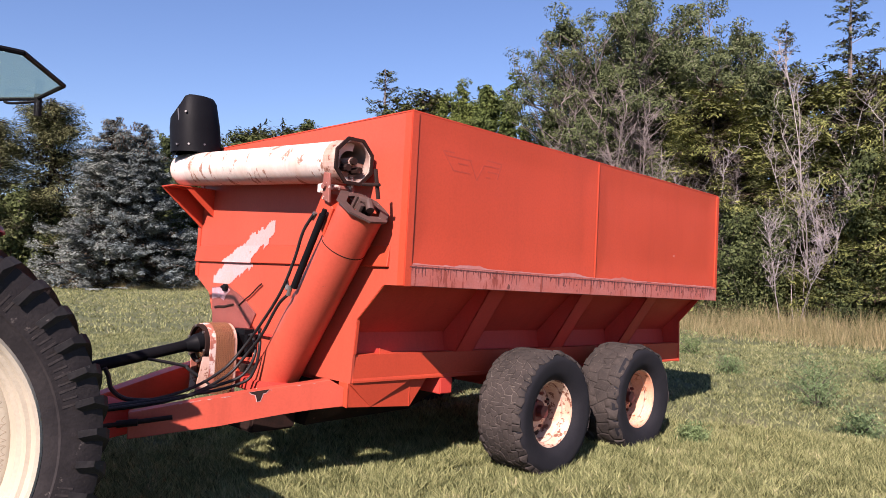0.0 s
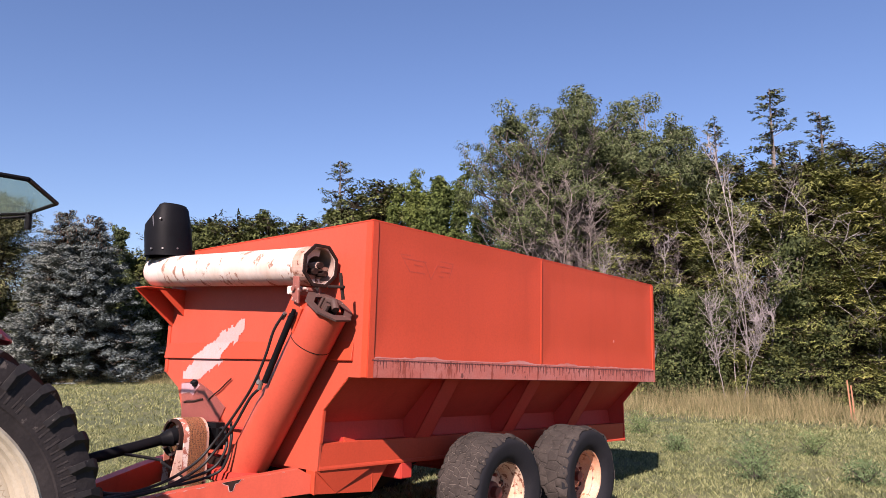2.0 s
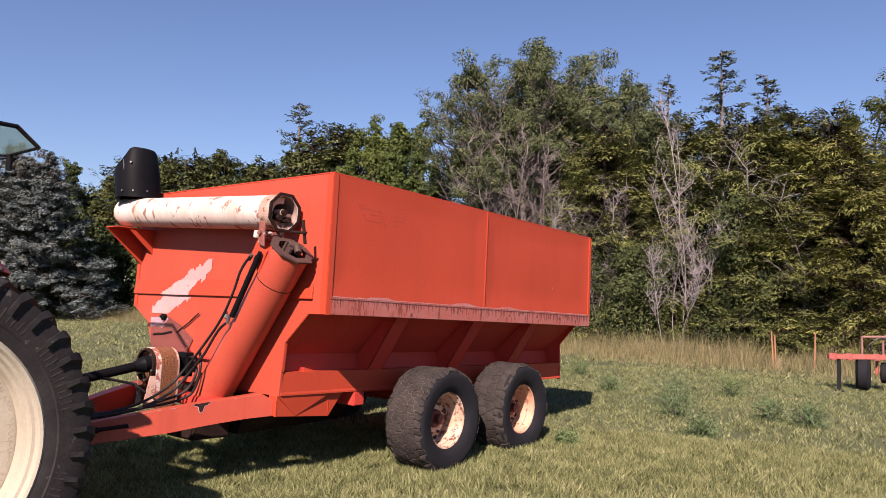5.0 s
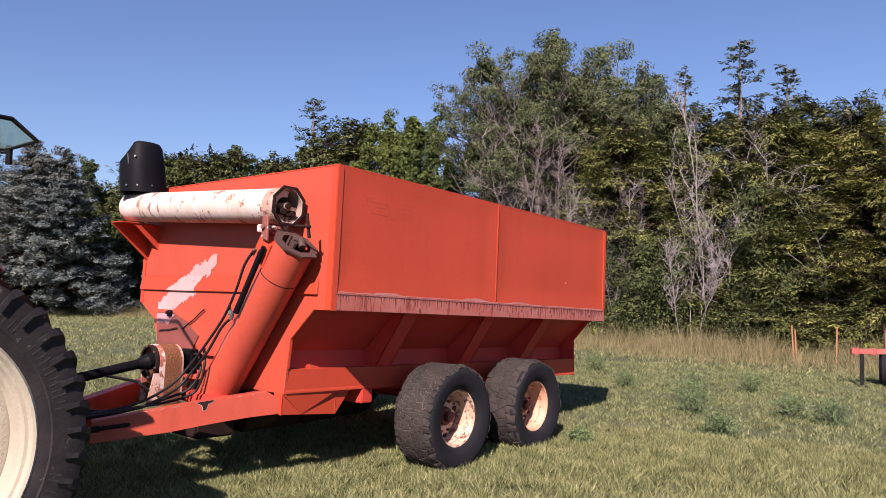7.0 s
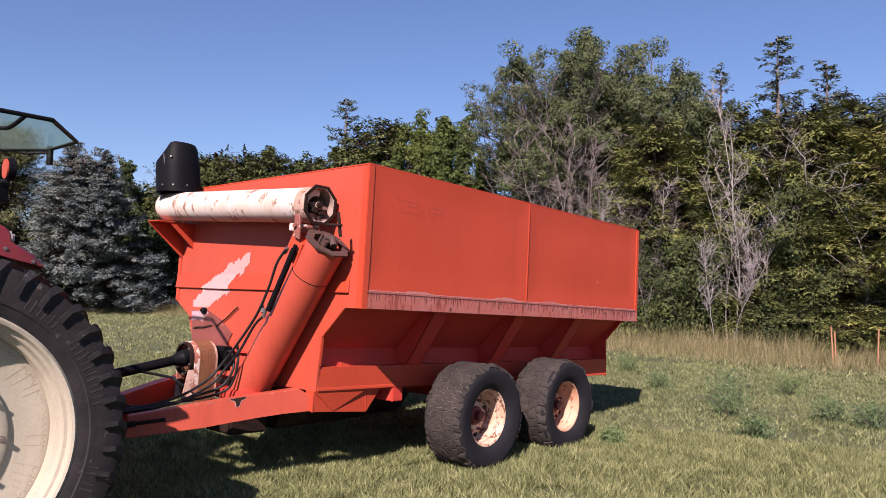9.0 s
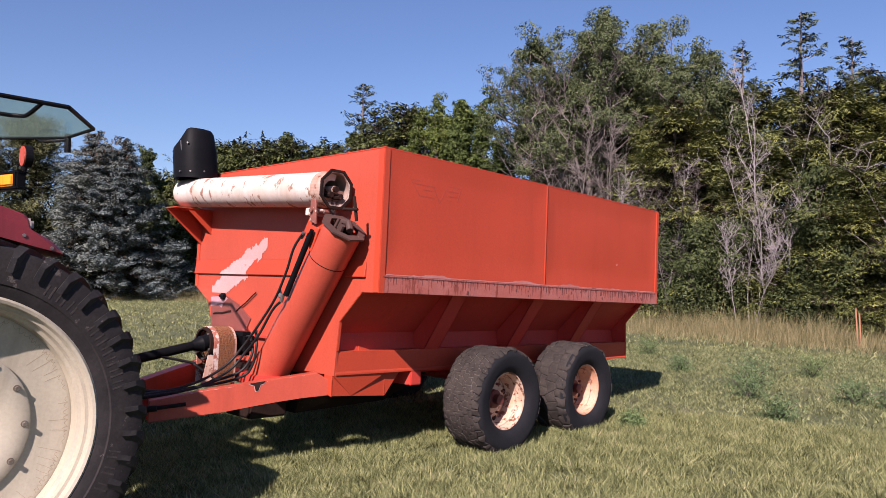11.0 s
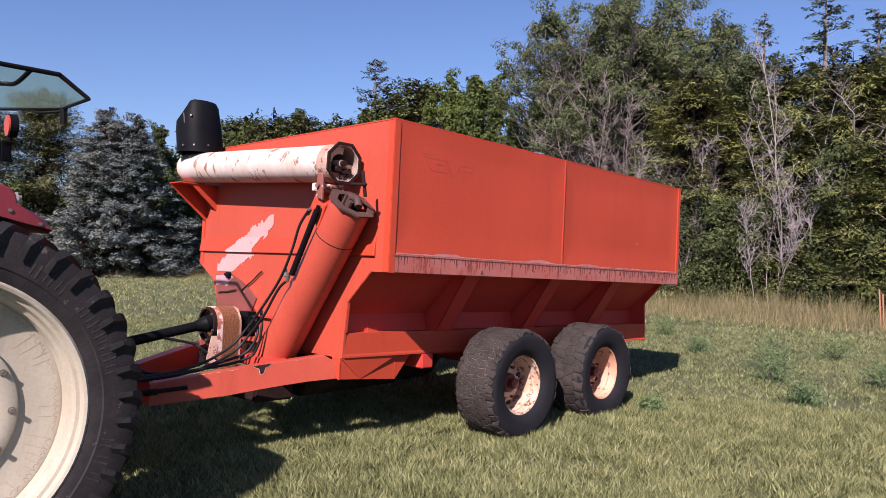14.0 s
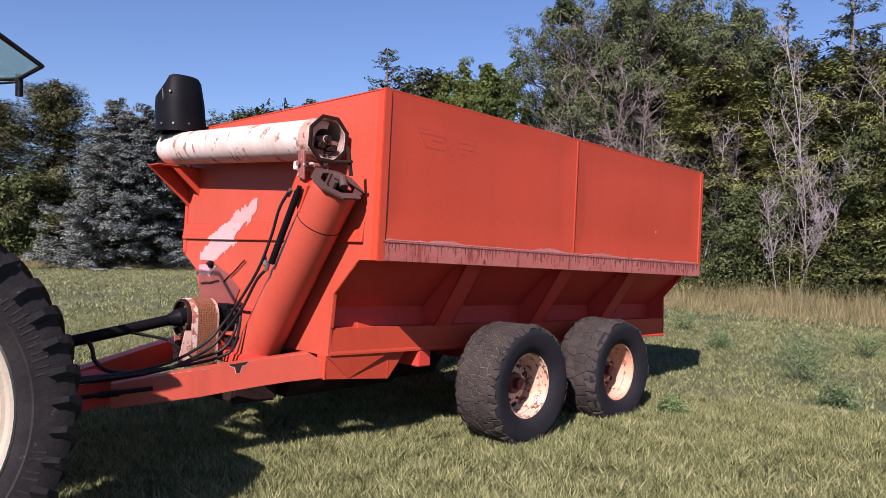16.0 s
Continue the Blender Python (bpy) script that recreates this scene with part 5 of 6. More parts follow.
def limb_mesh(name, segments, material, parent, label="", thin=0.012):
    bm = bmesh.new()
    for seg in segments:
        pts, radii = seg[0], seg[1]
        r = max(radii)
        tube(bm, pts, r, 8 if r > 0.08 else 5 if r > 0.03 else 3, False, [max(x, thin) for x in radii])
    return part(name, bm, material, parent, label, smooth=True)


def leaves(centres, rs, length, width, face, loose=0.5, way=None, stiff=0.8):
    """Diamond leaves at the centres that look towards face, more or less, and may lie along way."""
    n = len(centres)
    face = face / (np.linalg.norm(face, axis=1)[:, None] + 1e-6) + rs.normal(0, loose, (n, 3))
    u = rs.normal(size=(n, 3))
    if way is not None:
        u = 0.55 * u + stiff * way
    v = np.cross(face, u)
    v /= np.linalg.norm(v, axis=1)[:, None] + 1e-6
    u = np.cross(v, face)
    u /= np.linalg.norm(u, axis=1)[:, None] + 1e-6
    ln = (length * rs.uniform(0.6, 1.3, n))[:, None] / 2
    wd = (width * rs.uniform(0.6, 1.3, n))[:, None] / 2
    return np.stack([centres - u * ln + v * wd, centres - u * ln - v * wd, centres + u * ln], axis=1)


def broad_tree(name, label, height, spread, low, seed, count, leaf, material, clump=0.2, depth=3, stems=1, bark=None, skirt=0.0, lift=0.14, fork=0.6, clusters=0):
    """A broad-leaved tree: forked limbs, and leaves strewn along the outer twigs, with gaps."""
    rng, rs, bark = random.Random(seed), np.random.RandomState(seed), bark or BARK
    t = thing(name, Matrix(), label, "tree")
    segs = []
    for s in range(stems):
        lean = Vector((rng.uniform(-1, 1), rng.uniform(-1, 1), 0)) * (0.25 if stems > 1 else 0.06)
        base = Vector((lean.x * 0.8, lean.y * 0.8, 0))
        pts = [base, base + Vector((lean.x * 0.6, lean.y * 0.6, low * 0.6)), base + Vector((lean.x * 1.6, lean.y * 1.6, low)), base + Vector((lean.x * 2.6, lean.y * 2.6, height * 0.55))]
        segs.append((pts, [0.022 * height, 0.018 * height, 0.015 * height, 0.010 * height], depth))
        for k in range(11):
            f = k / 10
            q = pts[2].lerp(pts[3], f)
            a = k * 2.4 + rng.random()
            up = 0.45 + 1.2 * f - skirt
            limbs(rng, q, Vector((math.cos(a), math.sin(a), up)), spread * (0.62 - 0.16 * f) * rng.uniform(0.7, 1.25), 0.007 * height, depth - 1, segs, fork, lift, 0.66, 0.22)
    top = max(p.z for g in segs for p in g[0])
    flat = sorted(math.hypot(p.x, p.y) for g in segs for p in g[0])
    wide = flat[int(0.985 * len(flat))]
    segs = [([Vector((p.x * spread / wide, p.y * spread / wide, p.z * (height - clump) / top)) for p in pts], r, d) for pts, r, d in segs]
    limb_mesh("trunk", [g for g in segs if g[2] > 0 or rng.random() < 0.2], bark, t)
    twigs = [g for g in segs if g[2] <= 1]
    # leaves in clumps that stand apart along the twigs
    lines = np.array([[list(p) for p in g[0]] for g in twigs])
    home = np.repeat(np.arange(len(twigs)), 2)
    if clusters and clusters < len(home):
        home = rs.choice(home, clusters, replace=False)
    along = np.where(np.arange(len(home)) % 2, 2.8, 1.4) + rs.uniform(-0.6, 0.19, len(home))
    k = along.astype(int)
    mid = lines[home, k] + (lines[home, k + 1] - lines[home, k]) * (along - k)[:, None]
    size = rs.uniform(0.45, 1.25, len(home))
    pick = rs.choice(len(home), count, p=size ** 1.6 / (size ** 1.6).sum())
    off = rs.normal(0, 1, (count, 3))
    off *= (rs.uniform(0.25, 1.0, count) ** 0.5 / np.linalg.norm(off, axis=1))[:, None]
    c = mid[pick] + off * [1.6, 1.6, 1.0] * (clump * size[pick])[:, None]
    deep = rs.uniform(0, 1, count) < 0.16
    c[deep] *= np.stack([rs.uniform(0.15, 0.8, deep.sum())] * 2 + [rs.uniform(0.7, 0.97, deep.sum())], axis=1)
    face = off * 1.3 + 0.4 * c / spread * [1, 1, 0] + [0, 0, 0.55]
    c[:, 2] = np.abs(c[:, 2] - 0.12) + 0.12
    if skirt:
        low_part = rs.uniform(0, 1, count) < 0.3
        c[low_part, 2] = 0.12 + c[low_part, 2] * rs.uniform(0.05, 0.6, low_part.sum())
    quads("crown", leaves(c, rs, leaf, leaf * 0.6, face, 0.28), material, t)
    return t


def needle_tree(name, label, height, spread, seed, count, leaf, material, low=0.04, rise=-0.12, sharp=0.9, boughs=110, pads=7, pad=(0.55, 0.17, 0.07), ragged=0.2, tiers=0, inner=0.14, round_top=0.0, slim=0.3, trunk_bark=None, sweep=0.25, droop=0.15, loose=0.10, scatter=0.22, cones=0, toss=0.14):
    """A conifer: boughs, longer below, each set with pads of sprays that stand apart, and growth within, coloured dark
    for the shade there.
    """
    rng, rs = random.Random(seed), np.random.RandomState(seed)
    t = thing(name, Matrix(), label, "tree")
    f = np.sort(rs.uniform(0, 1, boughs)) ** 1.15
    if tiers:
        f = np.clip(np.round(f * tiers) / tiers + rs.normal(0, 0.20 / tiers, boughs), 0, 1)
    f = low + (0.985 - low) * f
    az = (np.arange(boughs) * 2.39996 + rs.normal(0, 0.35, boughs))
    ln = spread * ((1 - round_top) * (1 - f) ** sharp + round_top * np.sqrt(np.clip(1 - f * f, 0, 1))) * rs.uniform(1 - ragged, 1 + ragged, boughs) + 0.12
    tilt = rise + rs.normal(0, loose, boughs) + 0.5 * np.maximum(f - 0.75, 0)
    segs = [([Vector((0, 0, 0)), Vector((0.02, 0.01, height * 0.5)), Vector((0, 0, height * 0.985))], [0.02 * height, 0.012 * height, 0.012])]
    for k in range(boughs):
        z, a, n = f[k] * height, az[k], ln[k]
        segs.append(([Vector((0, 0, z)), Vector((math.cos(a) * n * 0.5, math.sin(a) * n * 0.5, z + tilt[k] * n * 0.4)), Vector((math.cos(a) * n * 0.9, math.sin(a) * n * 0.9, z + tilt[k] * n))], [0.012 + 0.008 * n, 0.01 + 0.004 * n, 0.006]))
    limb_mesh("trunk", segs, trunk_bark or BARK, t)
    # pads: start on the bough and lean outwards to either side
    total = boughs * pads
    b = np.repeat(np.arange(boughs), pads)
    rho = rs.beta(1.7, 0.9, total)
    side = rs.uniform(-1, 1, total)
    size = rs.uniform(0.55, 1.25, total) * np.minimum(1.0, 0.42 + 0.5 * ln[b])
    ax = np.stack([np.cos(az[b]), np.sin(az[b]), np.zeros(total)], axis=1)
    sx = np.stack([-np.sin(az[b]), np.cos(az[b]), np.zeros(total)], axis=1)
    start = ax * (ln[b] * rho)[:, None] + sx * (side * 0.34 * ln[b] * (1.15 - rho))[:, None]
    start[:, 2] = f[b] * height + tilt[b] * ln[b] * rho ** 1.4 + rs.normal(0, 0.5 * pad[2], total)
    way = ax * 0.8 + sx * (side * 0.9)[:, None]
    way[:, 2] = rs.normal(0.0, toss, total) + sweep * rho
    way /= np.linalg.norm(way, axis=1)[:, None]
    lat = np.cross([0, 0, 1.0], way)
    lat /= np.linalg.norm(lat, axis=1)[:, None]
    up = np.cross(way, lat)
    pick = rs.choice(total, count, p=size ** 2 / (size ** 2).sum())
    u = rs.uniform(-0.1, 1.0, count)
    v = rs.uniform(-1, 1, count) * (0.35 + 0.65 * np.sin(np.pi * np.clip(0.2 + 0.72 * u, 0, 1)))
    w = (1 - v * v) * rs.uniform(-0.45, 1.0, count)
    g = size[pick][:, None]
    c = start[pick] + way[pick] * (pad[0] * u)[:, None] * g + lat[pick] * (pad[1] * v)[:, None] * g + up[pick] * (pad[2] * w)[:, None] * g
    c[:, 2] -= droop * pad[0] * size[pick] * (u ** 2 + 0.5 * v * v)
    face = up[pick] * (0.55 + w)[:, None] + lat[pick] * (0.55 * v)[:, None] + way[pick] * (0.5 * u)[:, None]
    spray = way[pick] + lat[pick] * (0.9 * v)[:, None] + rs.normal(0, 0.25, (count, 3))
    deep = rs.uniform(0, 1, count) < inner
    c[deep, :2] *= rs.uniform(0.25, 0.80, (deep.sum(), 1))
    c[:, 2] = np.maximum(c[:, 2], 0.1)
    tri = leaves(c, rs, leaf, leaf * slim, face, scatter, spray, 1.2)
    quads("crown", tri[~deep], material, t)
    # Inner leaves take a dark brown that puts the crown's shade into the colour.
    tagged(quads("inner_growth", (tri[deep] - c[deep][:, None]) * 1.5 + c[deep][:, None], INNER_SHADE, t, "dead brown inner twigs, coloured dark for the shade inside the crown"), kind="stuff")
    if cones:
        high = c[(c[:, 2] > 0.80 * height) & ~deep]
        segs = []
        for p in high[rs.choice(len(high), cones)]:
            p = Vector(p) + Vector((rs.normal(0, 0.03), rs.normal(0, 0.03), 0))
            segs.append(([p, p - Vector((0, 0, 0.05)), p - Vector((0, 0, 0.13))], [0.014, 0.03, 0.014]))
        tagged(limb_mesh("cones", segs, CONE, t, "hanging brown cones"), kind="stuff")
    return t


def cedar_tree(name, label, height, spread, seed, count, leaf, material, boughs=88, slim=0.28):
    """A dense cedar with layered feathery boughs."""
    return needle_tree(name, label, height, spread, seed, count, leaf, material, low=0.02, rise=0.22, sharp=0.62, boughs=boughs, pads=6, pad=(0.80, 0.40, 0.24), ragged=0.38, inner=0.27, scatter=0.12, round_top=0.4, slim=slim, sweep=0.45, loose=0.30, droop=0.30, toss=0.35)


def wander(rng, start, way, length, steps, crook, lift=0.0):
    pts, p, d = [start.copy()], start.copy(), way.normalized()
    for k in range(steps):
        d = (d + Vector((rng.uniform(-1, 1), rng.uniform(-1, 1), rng.uniform(-1, 1))) * crook + Vector((0, 0, lift))).normalized()
        p = p + d * (length / steps)
        pts.append(p.copy())
    return pts


def bare_tree(name, label, height, spread, seed, stems, twigs=5, thin=0.005, wood=None, bole=0.036, crook=1.0, first=3):
    """A dead tree: winding stems, crooked side limbs and a haze of twigs."""
    rng = random.Random(seed)
    t = thing(name, Matrix(), label, "dead tree")
    segs = []

    def add(pts, r0, r1):
        n = len(pts) - 1
        segs.append((pts, [r0 + (r1 - r0) * k / n for k in range(n + 1)]))

    for s in range(stems):
        a = 2 * math.pi * s / stems + rng.random()
        stem = wander(rng, Vector((0.5 * math.cos(a), 0.5 * math.sin(a), 0)), Vector((math.cos(a) * 0.3, math.sin(a) * 0.3, 1)), height * rng.uniform(0.65, 1.1), 11, 0.26 * crook, 0.12)
        add(stem, bole * rng.uniform(0.7, 1.1), 0.010)
        for i in range(first, 12):
            for rep in range(rng.choice((1, 1, 2))):
                b = rng.uniform(0, 6.28)
                limb = wander(rng, stem[i], Vector((math.cos(b), math.sin(b), rng.uniform(0.2, 1.5) / crook)), height * rng.uniform(0.10, 0.26) * (1.2 - 0.05 * i), 6, 0.34 * crook, 0.05)
                add(limb, bole * 0.42, 0.007)
                for w in range(twigs):
                    q = limb[rng.choice((2, 3, 4, 5, 6))]
                    b = rng.uniform(0, 6.28)
                    tw = wander(rng, q, Vector((math.cos(b), math.sin(b), rng.uniform(0.0, 1.5))), rng.uniform(0.3, 0.8), 4, 0.32, 0.04)
                    add(tw, 0.008, 0.004)
                    b = rng.uniform(0, 6.28)
                    add(wander(rng, tw[2], Vector((math.cos(b), math.sin(b), rng.uniform(-0.3, 0.9))), rng.uniform(0.2, 0.45), 3, 0.3), 0.006, 0.003)
    top = max(p.z for pts, r in segs for p in pts)
    flat = sorted(math.hypot(p.x, p.y) for pts, r in segs for p in pts)
    fx = min(1.9, spread / flat[int(0.9 * len(flat))])
    segs = [([Vector((p.x * fx, p.y * fx, p.z * height / top)) for p in pts], r) for pts, r in segs]
    limb_mesh("bare_crown", segs, wood or DEADWOOD, t, thin=thin)
    return t


def stand(tree, x, y, turn=0.0, size=1.0, tall=1.0):
    tree.matrix_basis = pose(x, y, 0, 0, 0, turn) @ Matrix.Diagonal((size, size, size * tall, 1))
    return tree


def again(tree, x, y, turn, size=1.0, tall=1.0):
    c = copy_thing(tree, Matrix())
    return stand(c, x, y, turn, size, tall)


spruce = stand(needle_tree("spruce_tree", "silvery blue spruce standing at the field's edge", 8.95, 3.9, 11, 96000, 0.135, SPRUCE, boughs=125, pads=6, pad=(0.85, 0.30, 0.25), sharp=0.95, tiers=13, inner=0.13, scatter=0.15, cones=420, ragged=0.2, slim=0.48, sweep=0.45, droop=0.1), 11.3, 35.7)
again(spruce, 12.45, 35.0, 130, 0.97)
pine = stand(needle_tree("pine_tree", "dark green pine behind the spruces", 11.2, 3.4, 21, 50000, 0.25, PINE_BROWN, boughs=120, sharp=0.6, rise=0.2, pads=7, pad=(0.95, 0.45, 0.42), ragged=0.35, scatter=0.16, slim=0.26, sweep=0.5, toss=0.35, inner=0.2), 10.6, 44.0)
again(pine, 7.4, 44.5, 80, 0.88)
again(pine, 14.8, 45.5, 200, 0.8)

green = stand(broad_tree("broadleaf_tree", "green broadleaf tree in the tree line", 10.0, 3.0, 1.6, 31, 26000, 0.18, LEAF, 0.20, 4), 18.3, 42.5, 0, 1.0, 0.9)
for x, y, turn, size, tall in ((19.7, 37.3, 60, 1.0, 1.0), (22.0, 32.3, 140, 1.05, 1.0), (23.4, 28.6, 100, 1.05, 0.98), (17.0, 41.5, 280, 1.0, 0.95)):
    again(green, x, y, turn, size, tall)
near_green = stand(broad_tree("broadleaf_tree", "dark green broadleaf tree behind the cedars", 9.0, 2.9, 1.6, 33, 42000, 0.11, LEAF, 0.28, 4, clusters=240), 22.6, -0.7)
again(near_green, 22.4, -4.2, 20, 1.15)
pale = stand(broad_tree("broadleaf_tree", "yellow-green broadleaf tree in the tree line", 10.2, 2.8, 1.2, 37, 23000, 0.165, LEAF_YELLOW, 0.19, 4), 21.9, 22.3, 0, 1.0, 1.03)
for x, y, turn, size, tall in ((22.4, 20.0, 95, 0.95, 1.05), (21.2, 16.8, 190, 0.9, 1.0), (23.2, 21.4, 30, 1.15, 0.98), (22.0, 18.4, 250, 1.05, 0.98), (20.6, 15.2, 310, 0.95, 0.9)):
    again(pale, x, y, turn, size, tall)
elm = stand(broad_tree("elm_tree", "tall grey-green elm with thin open crown", 13.0, 4.0, 2.6, 41, 56000, 0.122, LEAF_GREY, 0.30, 5, 2, ELM_BARK, 0.0, 0.06, 0.8, 420), 21.8, 11.4)
thin_elm = stand(broad_tree("elm_tree", "sparse grey-green elm with many bare grey twigs", 12.4, 4.2, 4.4, 44, 34000, 0.10, LEAF_GREY, 0.26, 5, 2, TWIGS, 0.0, 0.06, 0.8, 420), 22.0, 12.6, 120, 1.02)
again(thin_elm, 20.9, 11.7, 40, 0.98)
again(elm, 22.9, 8.8, 230, 0.9, 1.04)
again(elm, 22.6, 7.2, 300, 0.8, 1.02)

# cedars: finer ones near by, plainer ones farther off
cedar = stand(cedar_tree("cedar_tree", "dense yellow-green cedar in the tree line", 8.6, 2.5, 51, 48000, 0.16, CEDAR), 23.5, 4.9, 0, 1.0, 1.02)
cedar2 = stand(cedar_tree("cedar_tree", "dense yellow-green cedar in the tree line", 8.2, 2.6, 52, 48000, 0.16, CEDAR), 22.4, 1.1, 0, 1.0, 1.0)
for src, x, y, turn, size, tall in ((cedar, 21.1, 2.3, 70, 0.95, 1.0), (cedar2, 20.6, -0.3, 150, 0.9, 1.0), (cedar, 20.9, -3.0, 200, 1.02, 1.03), (cedar2, 19.9, 6.9, 300, 0.95, 1.0),
                                    (cedar2, 18.9, -5.4, 10, 0.78, 0.85), (cedar, 18.6, -3.2, 100, 0.75, 0.85), (cedar2, 19.0, -1.2, 190, 0.78, 0.85), (cedar, 18.9, 0.9, 260, 0.75, 0.8)):
    again(src, x, y, turn, size, tall)
far_cedar = stand(cedar_tree("cedar_tree", "dense olive-green cedar far along the tree line", 9.0, 2.9, 53, 17000, 0.20, OLIVE, 100, 0.5), 19.0, 39.9, 0, 1.0, 1.02)
for x, y, turn, size, tall in ((20.8, 34.3, 90, 1.1, 1.0), (23.0, 30.3, 10, 1.05, 1.0), (23.8, 24.5, 250, 1.15, 1.08), (23.4, 14.5, 170, 1.0, 0.9), (20.2, 37.0, 120, 1.1, 1.03), (21.9, 33.0, 200, 1.1, 1.0), (22.6, 25.8, 20, 1.1, 1.05), (23.3, 27.6, 70, 1.1, 0.95), (17.6, 43.5, 330, 1.0, 0.95), (23.4, 9.6, 20, 0.9, 0.95), (22.6, 3.0, 40, 0.95, 0.95), (23.4, 6.2, 140, 0.95, 0.95), (22.6, 12.4, 80, 0.95, 0.85), (22.6, 17.2, 20, 0.95, 0.8), (25.0, 10.6, 60, 1.1, 1.05), (24.8, 13.2, 130, 1.1, 1.0), (25.4, 7.6, 210, 1.1, 1.0)):
    again(far_cedar, x, y, turn, size, tall)
lance = stand(needle_tree("juniper_tree", "thin ragged juniper standing above the tree line", 10.8, 1.5, 61, 14000, 0.12, PINE, boughs=85, sharp=0.75, rise=0.30, pads=5, pad=(0.46, 0.13, 0.08), ragged=0.6, low=0.3, loose=0.3, slim=0.34, inner=0.1, trunk_bark=ELM_BARK), 21.9, 3.35)
again(lance, 22.3, 1.9, 120, 0.9, 1.0)
again(lance, 22.7, 5.6, 210, 0.75, 1.28)
again(lance, 22.5, 26.9, 60, 1.25, 0.93)

for x, y, turn, size, tall in ((18.4, 39.2, 20, 1.3, 0.68), (16.2, 42.4, 140, 1.3, 0.64), (20.6, 35.4, 250, 1.35, 0.66)):
    again(lance, x, y, turn, size, tall)

# undergrowth that closes the foot of the tree line
bush = stand(broad_tree("bush", "dark green bush at the foot of the trees", 4.2, 1.8, 0.25, 71, 17500, 0.10, LEAF, 0.33, 3, 2, None, 0.3, clusters=85), 18.6, 5.5)
bush2 = stand(broad_tree("bush", "green bush at the foot of the trees", 4.6, 1.9, 0.25, 72, 17500, 0.10, LEAF, 0.31, 3, 2, None, 0.3, clusters=95), 18.8, 8.6)
far_bush = stand(broad_tree("bush", "green bush far along the tree line", 4.4, 1.9, 0.25, 73, 7500, 0.20, LEAF, 0.24, 3, 2, None, 0.3), 20.8, 17.8)
brng = random.Random(9)
for k, (x, y) in enumerate(((19.3, 1.9), (19.8, 6.8), (19.3, 10.2), (19.0, 12.0), (19.6, 13.9), (20.2, 15.8))):
    again(bush if k % 3 else bush2, x + brng.uniform(-0.3, 0.3), y, brng.uniform(0, 360), brng.uniform(0.95, 1.3), brng.uniform(0.85, 1.25))
for k, (x, y) in enumerate(((21.2, 19.8), (21.6, 21.8), (21.8, 24.0), (22.0, 26.2), (21.8, 28.4), (21.2, 30.6), (20.4, 32.8), (19.6, 35.0), (18.4, 37.2), (17.0, 39.2), (15.4, 41.0), (13.6, 42.6), (11.2, 43.4), (8.2, 43.0))):
    again(far_bush, x + brng.uniform(-0.4, 0.4), y, brng.uniform(0, 360), brng.uniform(0.95, 1.35), brng.uniform(0.9, 1.2))

stand(bare_tree("dead_tree", "bleached leafless dead tree in front of the cedars", 8.9, 1.7, 81, 5, 7, bole=0.024, crook=0.65), 20.0, 3.85)
stand(bare_tree("dead_tree", "grey twiggy dead sapling in front of the bushes", 4.5, 1.3, 82, 4, 9, bole=0.014, wood=GREYWOOD, crook=0.9, first=4), 18.2, 3.75)
brown = stand(bare_tree("dead_tree", "brownish leafless dead tree among the elms", 9.9, 1.9, 83, 5, 11, wood=TWIGS, crook=0.5), 19.3, 9.6)
again(brown, 19.9, 11.6, 100, 0.95)
again(brown, 18.6, 6.4, 290, 0.6)
stand(bare_tree("dead_tree", "grey leafless dead tree beside the cedars", 6.9, 1.5, 84, 2, 5, crook=0.7), 19.3, 0.9)
stand(bare_tree("dead_tree", "grey leafless dead sapling beside the elms", 5.8, 1.5, 85, 4, 7, wood=GREYWOOD, bole=0.03, crook=0.7), 18.4, 7.0)


# ---- grass ----
def blades(xy, rs, height, width, lean=0.5, tuft=14):
    """Grass blades in small tufts that fan out and lean together."""
    m = max(1, len(xy) // tuft)
    own = np.arange(len(xy)) % m
    out = rs.normal(0, 1, (len(xy), 2))
    xy = xy[own] + out * (0.42 * height)
    n = len(xy)
    dip = np.clip((0.4 - xy[:, :1]) / 2.6, 0, 1)
    base = np.concatenate([xy, -0.01 - 0.13 * dip * dip * (3 - 2 * dip)], axis=1)
    a = rs.uniform(0, 2 * math.pi, n)
    side = np.stack([np.cos(a), np.sin(a), np.zeros(n)], axis=1) * (width * rs.uniform(0.6, 1.4, n))[:, None] / 2
    h = height * rs.uniform(0.45, 1.25, n) * rs.uniform(0.75, 1.25, m)[own]
    off = (0.45 * out + 0.6 * rs.normal(0, 1, (m, 2))[own] + 0.5 * rs.normal(0, 1, (n, 2))) * lean * h[:, None]
    tip = base + np.concatenate([off, h[:, None]], axis=1)
    return np.stack([base - side, base + side, tip], axis=1)


def field(rs, count, near, far, start=3, stop=82):
    """Places strewn over a stretch of the field round its south-west corner."""
    r = np.sqrt(rs.uniform(near ** 2, far ** 2, count))
    a = np.radians(rs.uniform(start, stop, count))
    xy = np.stack([-3.6 + r * np.cos(a), -4.2 + r * np.sin(a)], axis=1)
    # clumped: thin it out by a slow wave pattern
    keep = 0.55 + 0.45 * np.sin(xy[:, 0] * 2.1 + 1.3 * np.sin(xy[:, 1] * 1.7)) * np.sin(xy[:, 1] * 2.6 + np.sin(xy[:, 0] * 1.1))
    return xy[rs.uniform(0, 1, count) < keep + 0.25]


